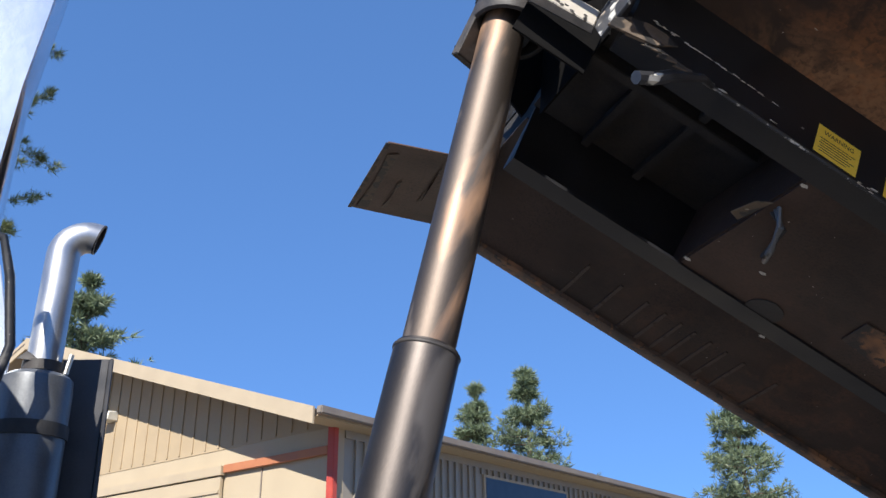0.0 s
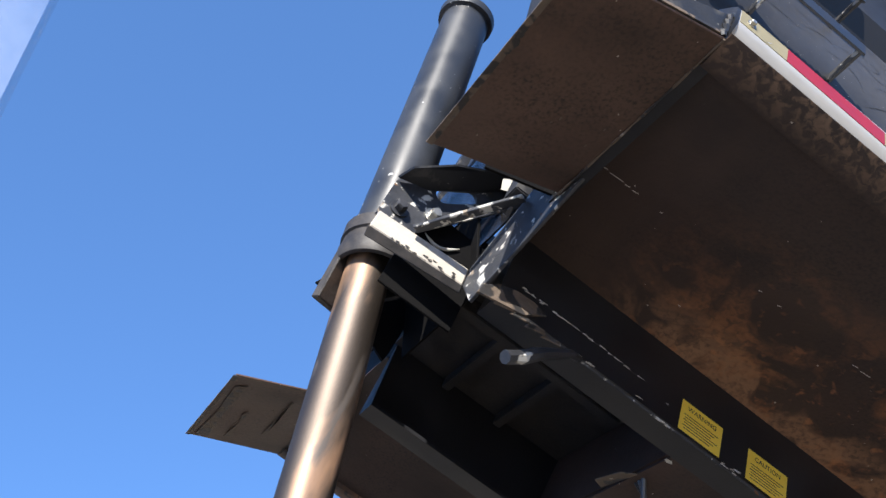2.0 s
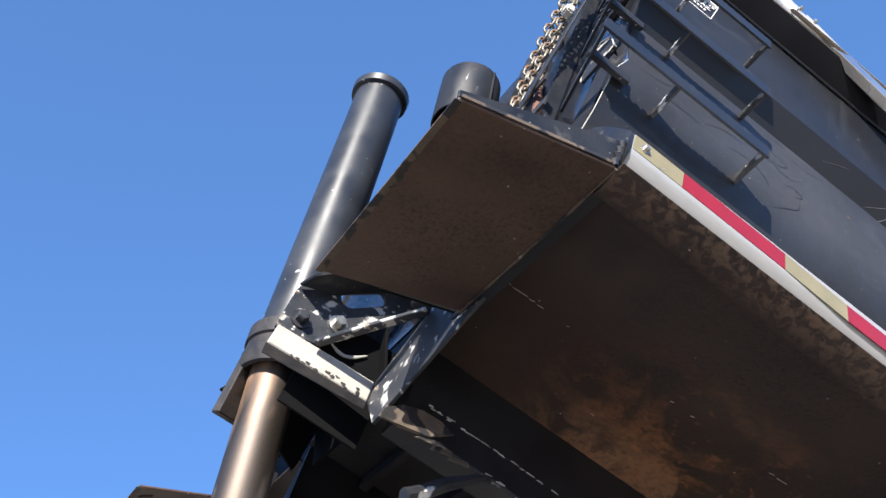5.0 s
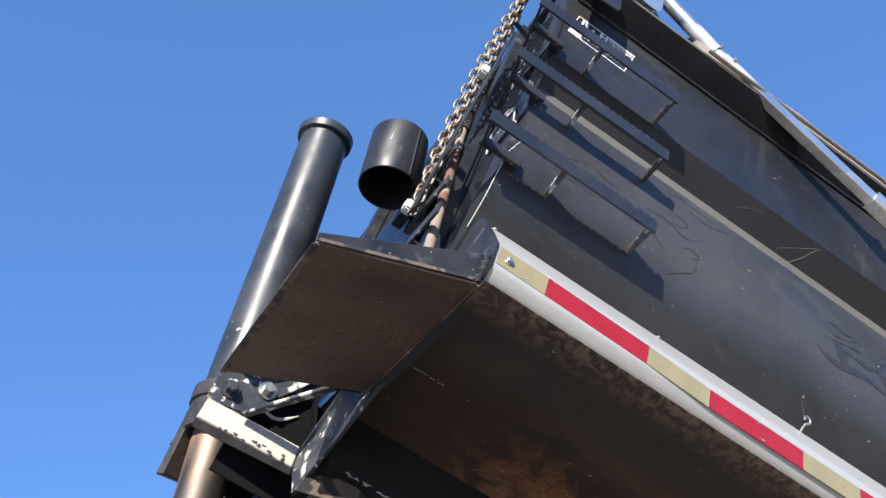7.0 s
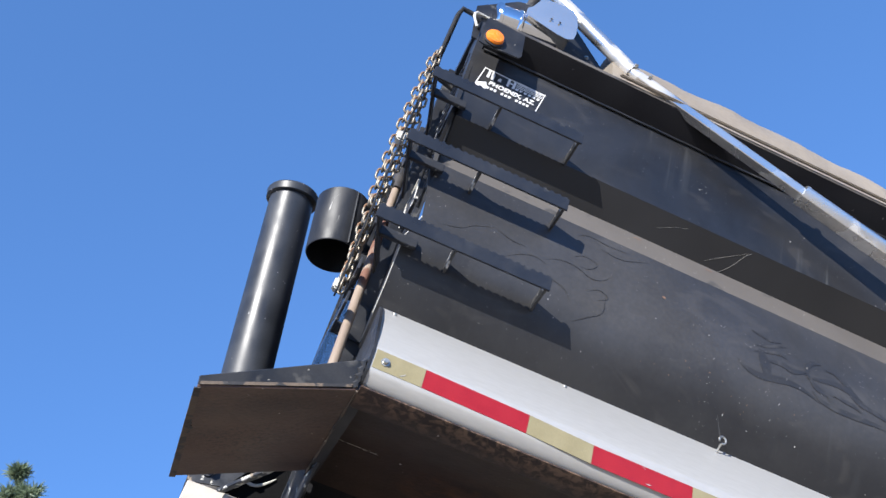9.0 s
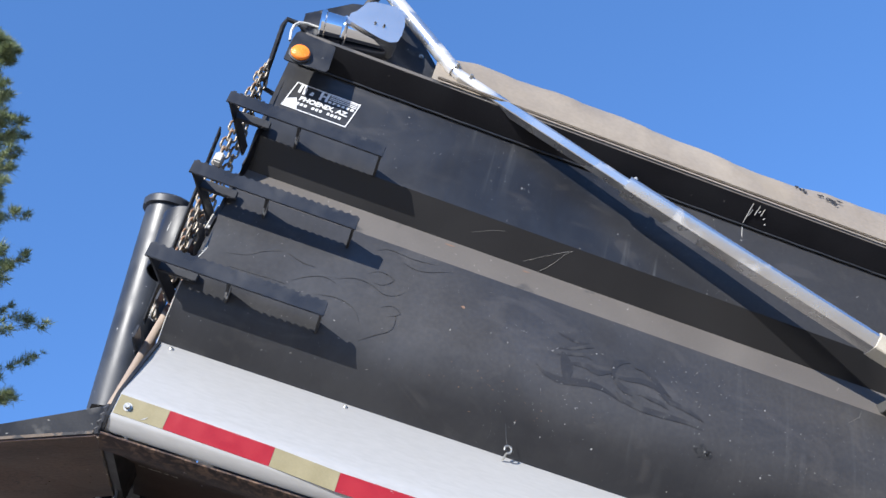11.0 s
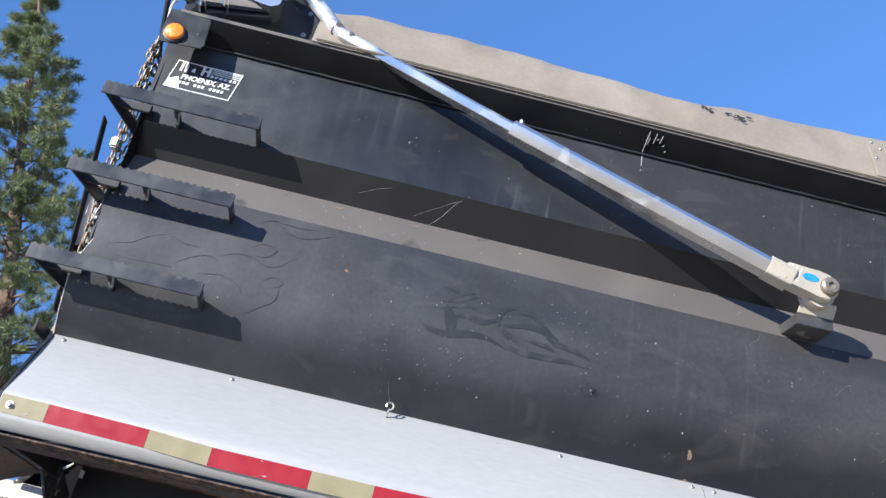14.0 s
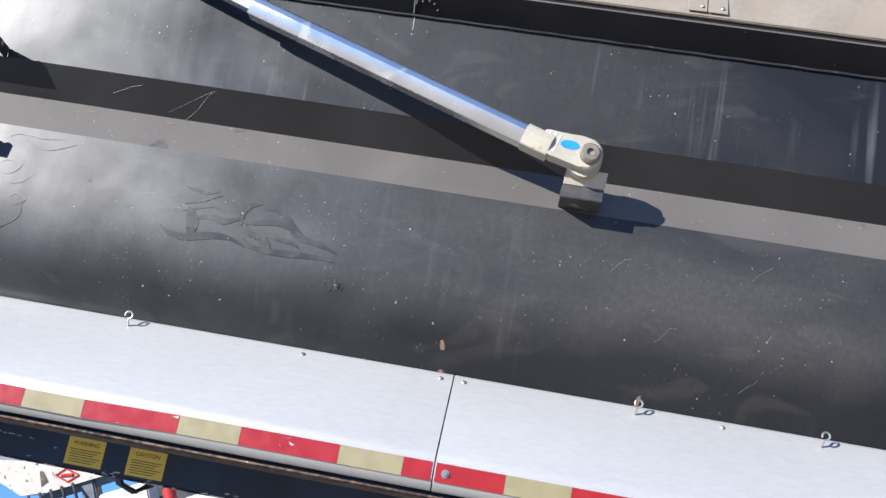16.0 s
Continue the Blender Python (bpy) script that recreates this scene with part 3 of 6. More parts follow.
part("corner_angle", prism([(v_ + 0.003, w_) for v_, w_ in SIDE if w_ < 1.49] + [(0.27, 1.49), (0.27, 0.17)], 0, U0 - 0.006, U0 - 0.001), BLACK_PART, body)
part("lower_front_plate", box((-0.19, 0.60, 0.32), (U0 - 0.06, WIDE - 0.6, 1.02), 0.006), GLOSS_BLACK, body, "glossy black lower front plate")
# corner post and the end plate of the groove
part("corner_post", prism([(0.280, 0.20), (0.222, 0.30), (0.185, 0.45), (0.175, 0.62), (0.24, 0.62), (0.28, 0.42), (0.32, 0.2)], 0, U0 - 0.02, U0 - 0.002), BLACK_PART, body)
part("corner_post", prism([(0.16, 1.06), (0.145, 1.5), (0.20, 1.60), (0.30, 1.60), (0.30, 1.06)], 0, U0 - 0.02, U0 - 0.002), BLACK_PART, body)
part("groove_end_plate", prism([(0.165, 0.64), (0.20, 0.75), (0.26, 0.80), (0.33, 0.74), (0.30, 0.62)], 0, U0 - 0.03, U0 - 0.021), CHIPPED, body, "black end plate with chipped white edges")
part("worn_edge", tube([(-0.1525, 0.229, 0.25), (-0.1525, 0.183, 0.33), (-0.1535, 0.149, 0.43), (-0.155, 0.142, 0.47), (-0.135, 0.140, 0.53), (-0.117, 0.140, 0.59)], 0.0015, 6), CABLE, body, "thin edge worn to bare metal")
part("worn_edge", tube([(U0 - 0.0315, 0.165, 0.64), (U0 - 0.0315, 0.20, 0.75), (U0 - 0.0315, 0.26, 0.80), (U0 - 0.0315, 0.33, 0.74), (U0 - 0.0315, 0.30, 0.62)], 0.0024, 6), CABLE, body)
# floor wings, centre floor, sills
FLANGE = [(0.100, -0.078), (0.094, -0.108), (0.080, -0.112), (0.012, -0.098), (0.006, -0.094)]
part("lower_flange", strip(FLANGE, 0.006, U0 - 0.008, U1, 12), WING_RUST, body, "rust-edged flange under the skirt")
part("lower_flange", mirror(strip(FLANGE, 0.006, U0 - 0.008, U1, 4)), RUST, body)
for s_ in (0, 1):
    q_ = prism([(0.02, -0.098), (0.62, -0.098), (0.62, 0.02), (0.30, -0.035), (0.02, -0.085)], 0, -0.142, -0.112)
    part("front_beam", mirror(q_) if s_ else q_, SILL_BLACK, body)
WING = [(0.055, -0.098), (0.30, -0.055), (0.50, -0.012), (0.74, -0.010), (0.826, -0.020)]
part("floor_wing", strip(WING, -0.008, U0, U1, 12), WING_RUST, body, "brown rusted underside sheet")
part("floor_wing", mirror(strip(WING, -0.008, U0 + 0.02, U1, 4)), BELLY, body)
part("centre_floor", box((U0 + 0.02, 0.83, 0.045), (U1, WIDE - 0.83, 0.055)), CAST_DARK, body)
for k, flip in enumerate((False, True)):
    # a channel with its web outside
    pr = [(0.826, 0.04), (0.826, -0.262), (0.832, -0.27), (0.915, -0.27), (0.915, -0.258), (0.838, -0.256), (0.838, 0.04)]
    b = prism(pr, 0, -0.10, U1)
    part("sill", mirror(b) if flip else b, SILL_BLACK, body, "long black sill with chipped lower edge")
part("sill_nose", slab([(-0.152, 0.825, -0.300), (-0.146, 0.825, -0.268), (-0.108, 0.825, -0.232), (-0.055, 0.825, -0.212), (0.0, 0.825, -0.208), (0.045, 0.825, -0.221), (-0.016, 0.825, -0.270)], -0.008, 0.001), RUST_CHIP, body, "rusted torn nose of the sill")
for k in range(5):
    a_ = -0.15 + 0.05 * k
    part("sill_tear", slab([(a_, 0.822, -0.288 - 0.004 * (k % 2)), (a_ + 0.06, 0.820, -0.276), (a_ + 0.055, 0.823, -0.262), (a_ + 0.01, 0.824, -0.268 - 0.006 * (k % 3))], -0.005, 0.001), RUST_CHIP, body)
part("sill_lip", tube([(-0.1 + 0.05 * k, 0.829, -0.268 + 0.004 * noise.noise(Vector((k * 0.7, 0, 0)))) for k in range(80)], [0.0035 + 0.002 * noise.noise(Vector((k * 0.9, 5, 0))) for k in range(80)], 6), FLAKED, body)
rn = random.Random(8)
for k in range(34):
    a_ = -0.06 + 0.42 * rn.random() ** 1.2 if k < 20 else rn.uniform(-0.1, 1.2)
    w_ = -0.186 + rn.uniform(-0.003, 0.003) if k < 20 else -0.262 + rn.uniform(-0.006, 0.010)
    part("paint_chip", slab([(a_, 0.8252, w_), (a_ + rn.uniform(0.006, 0.03), 0.8252, w_ + 0.001), (a_ + rn.uniform(0.006, 0.03), 0.8252, w_ + rn.uniform(0.003, 0.007)), (a_ + 0.003, 0.8252, w_ + 0.004)], -0.0008), CABLE, body, smooth=False)
for u in (0.10, 0.32):
    part("floor_rib", box((u, 0.842, 0.0), (u + 0.03, WIDE - 0.842, 0.044), 0.003), CAST_DARK, body)
part("floor_rib", box((-0.10, 1.20, -0.012), (0.56, 1.24, 0.0438), 0.003), CAST_DARK, body)
part("hoist_well_plate", prism([(0.60, 0.04), (0.62, 0.04), (0.585, -0.25), (0.565, -0.25)], 1, 0.84, WIDE - 0.84), BELLY, body, "rear plate of the hoist well")
part("belly_plate", box((0.57, 0.918, -0.262), (U1, WIDE - 0.918, -0.254)), BELLY, body, "dark brown scaled belly plate")
part("belly_patch", slab([(1.12, 1.27, -0.263), (1.30, 1.25, -0.263), (1.32, 1.42, -0.263), (1.14, 1.40, -0.263)], -0.006, 0.001), RUST, body)
part("access_hole_rim", lathe((0.90, 1.50, -0.266), (0, 0, 1), [(0, 0.05), (0, 0.065), (0.006, 0.065), (0.006, 0.05)], 24), CAST_DARK, body)
# black disc on the closed plate, painted as the dark inside of a hole
part("access_hole", lathe((0.90, 1.50, -0.2655), (0, 0, 1), [(0, 0.05), (0.002, 0.05)], 24), RUBBER, body)
for k in range(3):
    part("hose", tube([(0.59, 1.06 + 0.02 * k, -0.25), (0.62 + 0.01 * k, 1.08, -0.31), (0.66, 1.15 + 0.02 * k, -0.34), (0.70, 1.24, -0.31 + 0.01 * k), (0.71, 1.26, -0.25)], 0.008, 8), MUFFLER if k < 2 else RUBBER, body, "looped hose")
for u in (0.47, 0.63, 0.76, 0.85, 0.93, 1.0, 1.08, 1.16, 1.25, 1.42):
    part("wing_rib", prism([(2.12, -0.03), (2.36, -0.075), (2.36, -0.10), (2.12, -0.055)], 0, u, u + 0.014), RIB_TAN, body)

# worn weld along the crease of the wing, flakes by the hoist well
for a_, b_ in ((-0.099, -0.078), (-0.068, -0.028), (-0.020, -0.006), (0.004, 0.022), (0.094, 0.100), (0.425, 0.433), (0.49, 0.50), (0.755, 0.770), (0.782, 0.812)):
    part("weld_fleck", slab([(a_, 0.498, -0.0133), (b_, 0.494, -0.0142), (b_, 0.4925, -0.0146), (a_, 0.4965, -0.0137)], -0.0012), CABLE, body, smooth=False)
part("well_flap", slab([(0.545, 1.19, -0.270), (0.500, 1.16, -0.285), (0.520, 1.07, -0.282), (0.565, 1.05, -0.268)], -0.004, 0.001), RUST_CHIP, body, "torn rusty flap at the hoist well")
for u, v in ((0.562, 1.482), (0.566, 0.935), (0.755, 1.338), (0.985, 1.62)):
    part("paint_chip", slab([(u, v, -0.2635), (u + 0.016, v - 0.004, -0.2635), (u + 0.024, v + 0.005, -0.2635), (u + 0.009, v + 0.012, -0.2635), (u - 0.002, v + 0.007, -0.2635)], -0.0012), CABLE, body, smooth=False)


# trim: aluminium skirt with reflective tape
TRIM = [(0.026, -0.079), (0.020, -0.075), (0.004, -0.054), (0.0, -0.046), (0.0, 0.006), (0.002, 0.016), (0.010, 0.028), (0.186, 0.250), (0.196, 0.256), (0.222, 0.259)]
TAPE_RISE = ((-0.2, 0.013), (0.0, 0.011), (0.28, 0.005), (0.46, -0.004), (0.92, -0.006), (1.2, -0.001), (5.0, 0.0))


def tape_w(u):
    """The tape was laid by hand and wanders a few millimetres up and down."""
    for (a, x), (b, y) in zip(TAPE_RISE, TAPE_RISE[1:]):
        if a <= u <= b:
            return x + (y - x) * (u - a) / (b - a)
    return 0.0


for u0, u1 in ((-0.134, 1.9105), (1.9145, U1)):
    skirt = thing("skirt_panel", "plain aluminium skirt sheet along the body's lower edge", "trim panel", ((u0 + u1) / 2, 0, 0), group="aluminium skirt panels")
    part("sheet", strip(TRIM, 0.004, u0, u1, 12), ALU, skirt)
    u = -0.1794
    k = 0
    while u < U1:
        w = 0.1778 if k % 2 == 0 else 0.2794
        a, b = max(u, u0 + 0.003), min(u + w, u1 - 0.003)
        if b - a > 0.01:
            part("tape_piece", slab([(a + 0.0004, -0.0002, tape_w(a) - 0.0508), (b - 0.0004, -0.0002, tape_w(b) - 0.0508), (b - 0.0004, -0.0002, tape_w(b)), (a + 0.0004, -0.0002, tape_w(a))], 0.001), TAPE_RED if k % 2 else TAPE_TAN, skirt,
                 "red reflective tape" if k % 2 else "faded tan reflective tape")
        u += w
        k += 1
    spots_ = [u0 + 0.035, 0.42, 1.453, 1.875] if u0 < 0 else [1.945, 2.7, 3.2]
    for u in spots_:
        part("rivet", lathe((u, 0.176, 0.238), (0, -0.78, 0.62), [(0, 0.007), (0.002, 0.007), (0.005, 0.004)], 12), STEEL, skirt)
    for u in ((-0.102,) if u0 < 0 else (1.945,)):
        part("bolt", bolt((u, -0.001, tape_w(u) - 0.026), (0, -1, 0), 0.007, 0.008), STEEL, skirt)
far = thing("skirt_panel", "dull skirt sheet along the body's far lower edge", "trim panel", (2.1, WIDE, 0), group="aluminium skirt panels")
part("sheet", mirror(strip(TRIM, 0.004, -0.138, U1, 4)), RUST, far)
part("end_cap", prism([(0.030, -0.088), (0.018, -0.080), (0.001, -0.056), (-0.002, -0.046), (-0.002, 0.008), (0.004, 0.022), (0.060, 0.102), (0.120, 0.182), (0.172, 0.242), (0.200, 0.259), (0.32, 0.256), (0.34, 0.02), (0.10, -0.09)], 0, U0 - 0.0045, U0 - 0.0125, 0), BLACK_PART, body, "black plate closing the skirt's front end")


tears = random.Random(21)
front_skirt = bpy.data.objects["skirt_panel"]
for u, w in ((0.60, -0.012), (0.615, -0.046), (1.02, -0.047), (1.50, -0.010), (1.515, -0.022), (1.49, -0.035), (1.66, -0.006), (1.69, -0.005), (1.18, -0.008), (0.86, -0.030), (-0.05, -0.030)):
    q_ = [(u + 0.012 * tears.uniform(-1, 1), -0.0016, w + 0.007 * tears.uniform(-1, 1)) for _ in range(3)]
    q_.sort(key=lambda p: math.atan2(p[2] - w, p[0] - u))
    if (Vector(q_[1]) - Vector(q_[0])).cross(Vector(q_[2]) - Vector(q_[0])).length > 2e-6:
        part("tape_tear", slab(q_, 0.0004), ALU, front_skirt, "bare metal where the tape is torn", smooth=False)

# front apron plates, one each side of the hoist
def apron(flip):
    a = thing("apron_plate", "brown rusted steel apron plate at the body front", "steel plate", (-0.3, WIDE - 0.3 if flip else 0.3, -0.15), group="front apron plates")
    pr, pf = (-0.142, -0.092), (-0.478, -0.232)

    def done(b):
        return mirror(b) if flip else b

    b = slab([(pr[0], 0.022, pr[1]), (pf[0], 0.022, pf[1]), (pf[0], 0.576, pf[1] - 0.012), (pr[0], 0.580, pr[1] + 0.002)], 0.008, 0.002)
    part("plate", done(b), APRON, a)
    for s_, v_, r_ in ((0.97, 0.25, 0.020), (0.985, 0.30, 0.016), (0.975, 0.22, 0.013), (0.985, 0.545, 0.010), (0.41, 0.365, 0.006), (0.44, 0.385, 0.004), (0.134, 0.407, 0.005), (0.77, 0.50, 0.004), (0.12, 0.345, 0.004)):
        q = [(pr[0] + (pf[0] - pr[0]) * s_ + 0.35 * r_ * math.cos(t_) * (1 + 0.4 * math.sin(3 * t_ + 40 * v_)), v_ + r_ * math.sin(t_) * (1 + 0.3 * math.cos(5 * t_)), 0) for t_ in [math.pi * k / 6 for k in range(12)]]
        q = [(x, y, pr[1] + (pf[1] - pr[1]) * (x - pr[0]) / (pf[0] - pr[0]) - 0.0102 - 0.012 * s_ * y / 0.58) for x, y, _ in q]
        part("scuff", done(slab(q, 0.0015)), RUST_CHIP, a, smooth=False)
    if flip:
        for lo, hi, v0, v1 in ((0.80, 0.93, 0.06, 0.50), (0.60, 0.66, 0.10, 0.30), (0.30, 0.34, 0.20, 0.46)):
            q = []
            for s_, v_ in ((lo, v0), (hi, v0 - 0.02), (hi - 0.03, (v0 + v1) / 2), (hi, v1), (lo + 0.02, v1 + 0.02), (lo + 0.03, (v0 + v1) / 2)):
                q.append((pr[0] + (pf[0] - pr[0]) * s_, v_, pr[1] + (pf[1] - pr[1]) * s_ - 0.011 - 0.012 * s_ * v_ / 0.58))
            part("rust_patch", done(slab(q, 0.002)), RUST_CHIP, a)
    part("side_lip", done(slab([(pr[0], 0.022, pr[1]), (pf[0], 0.022, pf[1]), (pf[0] - 0.004, 0.021, pf[1] + 0.020), (pr[0] - 0.004, 0.008, pr[1] + 0.072)], 0.008, 0.002)), BLACK_PART, a, "black painted edge lip, rust along the bottom")
    part("edge_crust", done(slab([(pf[0] - 0.004, 0.022, pf[1] - 0.0095), (pf[0] - 0.004, 0.576, pf[1] - 0.0215), (pf[0] + 0.012, 0.576, pf[1] - 0.0160), (pf[0] + 0.010, 0.022, pf[1] - 0.0045)], 0.003)), RUST_CHIP, a, "flaking rust along the edge")
    part("lip_rust", done(slab([(pf[0] + 0.004, 0.0205, pf[1] - 0.001), (pr[0] - 0.014, 0.0205, pr[1] - 0.006), (pr[0] - 0.014, 0.0200, pr[1] + 0.002), (pf[0] + 0.004, 0.0200, pf[1] + 0.007)], 0.003)), RUST_CHIP, a)
    part("rear_edge", done(tube([(pr[0] + 0.001, 0.022 + 0.0279 * k, pr[1] - 0.009 + 0.0015 * math.sin(2.1 * k)) for k in range(21)], [0.003 + 0.0012 * math.sin(1.7 * k) for k in range(21)], 6)), RUST_CHIP, a, "rusted rear edge")
    part("edge_weld", done(tube([(pr[0] - 0.004 - 0.005 * (k % 2), 0.022 - 0.0017 * k, pr[1] - 0.002 + 0.009 * k) for k in range(9)], [0.007, 0.009, 0.006, 0.010, 0.007, 0.009, 0.006, 0.008, 0.005], 7)), CHIPPED, a)
    return a


apron(False)
apron(True)

# ---- hoist ----
HC, RC = Vector((-0.354, 1.325, 0.0)), Vector((-0.357, 1.30, -0.02))
BX, AX = Vector((-0.166, -0.080, 1.0)).normalized(), Vector((-0.228, 0, 1.0)).normalized()
hoist = thing("hoist_cylinder", "telescopic hydraulic hoist with polished lower stages and a black barrel", "hydraulic cylinder", RC - 2.55 * AX)
part("barrel", lathe(HC, BX, [(-0.02, 0.092), (0.05, 0.094), (0.06, 0.094), (1.274, 0.094), (1.278, 0.110), (1.308, 0.113), (1.316, 0.108), (1.319, 0.096), (1.313, 0.02)], 56), CYL_BLACK, hoist, "scratched black barrel with a capped top")
part("stage", lathe(RC, AX, [(-1.14, 0.071), (0.05, 0.071)], 48), PISTON, hoist, "polished bronze-streaked rod")
part("stage", lathe(RC, AX, [(-2.55, 0.087), (-1.16, 0.087), (-1.146, 0.087), (-1.132, 0.082), (-1.129, 0.071)], 48), STAGE, hoist, "wider polished steel stage")
part("wiper_ring", lathe(RC, AX, [(-1.150, 0.0875), (-1.147, 0.0895), (-1.142, 0.0895), (-1.138, 0.086)], 48), CAST_DARK, hoist)
part("collar", lathe(RC + Vector((0.020, 0, 0)), AX, [(0.09, 0.108), (-0.02, 0.108), (-0.024, 0.114), (-0.020, 0.124), (-0.010, 0.127), (0.035, 0.127), (0.043, 0.119), (0.075, 0.119), (0.08, 0.127), (0.13, 0.125), (0.14, 0.096)], 48, None, False), CAST_DARK, hoist, "dark cast steel collar")
# black ring fills the hollow round the rod; its shade is in the colour
part("collar_socket", lathe(RC + Vector((0.010, 0, 0)), AX, [(0.088, 0.1075), (0.090, 0.07)], 40, None, False), RUBBER, hoist)

bracket = thing("hoist_bracket", "black hoist bracket with chipped white paint and bolts", "bracket", (-0.3, 1.0, -0.1))

def quad_sheet(outline, v0, v1, hole):
    """A plate drawn in u and w with one round-ended slot through it: pieces round the slot."""
    (ca, cb, r) = hole
    d = (Vector(cb) - Vector(ca)).normalized()
    nrm = Vector((-d.y, d.x))
    ring = []
    for k in range(7):
        a = math.pi * (k / 6 - 0.5)
        ring.append(Vector(cb) + r * (math.cos(a) * d + math.sin(a) * nrm))
    for k in range(7):
        a = math.pi * (k / 6 + 0.5)
        ring.append(Vector(ca) + r * (math.cos(a) * d + math.sin(a) * nrm))
    bm = bmesh.new()
    out = [Vector(p) for p in outline]
    mid = (Vector(ca) + Vector(cb)) / 2
    out.sort(key=lambda p: math.atan2((p - mid).y, (p - mid).x))
    ring.sort(key=lambda p: math.atan2((p - mid).y, (p - mid).x))
    for v in (v0, v1):
        edges = []
        for loop in (out, ring):
            vs = [bm.verts.new((p.x, v, p.y)) for p in loop]
            edges += [bm.edges.new((vs[i], vs[(i + 1) % len(vs)])) for i in range(len(vs))]
        bmesh.ops.triangle_fill(bm, edges=edges, use_beauty=True)
    bm.verts.ensure_lookup_table()
    n, m = len(out), len(ring)
    for base, cnt in ((0, n), (n, m)):
        for i in range(cnt):
            a, b_ = bm.verts[base + i], bm.verts[base + (i + 1) % cnt]
            c, d_ = bm.verts[base + i + n + m], bm.verts[base + (i + 1) % cnt + n + m]
            bm.faces.new((a, b_, d_, c))
    return bm


part("side_plate", quad_sheet([(-0.456, 0.050), (-0.455, -0.10), (-0.335, -0.075), (-0.10, 0.28), (-0.157, 0.33), (-0.214, 0.33), (-0.324, 0.25), (-0.432, 0.12)], 1.010, 1.020, ((-0.315, 0.120), (-0.245, 0.187), 0.026)), FLAKED, bracket, "upright slotted plate flaked to white round the bolts")
part("side_plate", prism([(-0.455, -0.05), (-0.40, 0.085), (-0.20, 0.20), (-0.13, 0.10), (-0.14, -0.12), (-0.145, -0.15), (-0.24, -0.10)], 1, 1.47, 1.48), SHADE_BLACK, bracket)
part("lower_bar", slab([(-0.450, 0.992, -0.100), (-0.158, 0.962, -0.108), (-0.156, 0.958, -0.178), (-0.451, 0.996, -0.168)], 0.016, 0.004), WHITE_WORN, bracket, "white painted lower bar, black along its foot")
BAR = [Vector(p) for p in ((-0.450, 0.992, -0.100), (-0.158, 0.962, -0.108), (-0.156, 0.958, -0.178), (-0.451, 0.996, -0.168))]
BAR_N = (BAR[1] - BAR[0]).cross(BAR[2] - BAR[0]).normalized()
rb = random.Random(3)
for k in range(26):
    s_, t_ = rb.random(), rb.random() ** 4 * 0.35 - 0.03
    ring_ = []
    for i in range(7):
        a_ = 2 * math.pi * i / 7
        ds, dt = 0.035 * rb.uniform(0.3, 1.0) * math.cos(a_), 0.11 * rb.uniform(0.4, 1.0) * math.sin(a_)
        s2, t2 = min(1, max(0, s_ + ds)), min(1, max(0, t_ + dt))
        ring_.append(BAR[3].lerp(BAR[2], s2).lerp(BAR[0].lerp(BAR[1], s2), t2) - BAR_N * 0.0012)
    bm = bmesh.new()
    bm.faces.new([bm.verts.new(p) for p in ring_])
    part("paint_flake", bm, CAST_DARK, bracket, smooth=False)
part("bar_foot", slab([(-0.455, 0.996, -0.169), (-0.156, 0.958, -0.179), (-0.150, 0.972, -0.196), (-0.447, 1.016, -0.190)], 0.012, 0.002), CAST_DARK, bracket)
part("arm_plate", slab([(-0.142, 0.884, -0.281), (-0.155, 0.960, -0.180), (-0.158, 0.962, -0.108), (-0.178, 0.52, 0.066), (-0.128, 0.46, -0.080)], 0.010, 0.0015), FLAKED, bracket, "sloping plate with white flakes")
part("upper_flange", slab([(-0.456, 1.0, 0.055), (-0.439, 0.93, 0.050), (-0.3355, 0.93, 0.174), (-0.2305, 0.93, 0.252), (-0.15, 0.93, 0.30), (-0.157, 1.009, 0.31), (-0.235, 1.009, 0.215), (-0.36, 1.009, 0.10)], 0.006), BLACK_PART, bracket, "curved black top flange")
# web added out of sight behind the apron to keep sun off the sill
part("sun_block_web", prism([(-0.33, -0.165), (-0.145, -0.088), (-0.10, 0.20), (-0.33, 0.15)], 1, 0.600, 0.608), SHADE_BLACK, bracket)
# plate added between the sides to block sun from the far sill
part("sun_block_plate", slab([(-0.20, 1.022, 0.20), (-0.20, 1.468, 0.20), (-0.09, 1.468, -0.10), (-0.09, 1.022, -0.10)], 0.008, 0.001), SHADE_BLACK, bracket)
part("rib", slab([(-0.335, 0.972, -0.098), (-0.168, 0.722, -0.018), (-0.164, 0.722, -0.027), (-0.330, 0.974, -0.108)], -0.030, 0.002), FLAKED, bracket, "flat gusset bar with bare chipped edges")
for p in ((-0.311, 1.010, 0.020), (-0.406, 1.010, -0.036)):
    part("bolt", bolt(p, (0, -1, 0), 0.018, 0.024), STEEL if p[0] > -0.35 else CHIPPED, bracket)
# black sheet added behind the rib in place of the opening's shade
part("shade_backing", box((-0.345, 1.060, -0.25), (-0.105, 1.068, 0.095), 0.001), SHADE_BLACK, bracket)
part("cut_edge", tube([(-0.300 + 0.014 * k, 1.054, -0.005 - 0.030 * math.sin(math.pi * k / 8) + 0.004 * k) for k in range(9)], [0.0015, 0.0035, 0.005, 0.0055, 0.005, 0.0055, 0.005, 0.0035, 0.0015], 6), CABLE, bracket, "curved cut edge chipped to white")
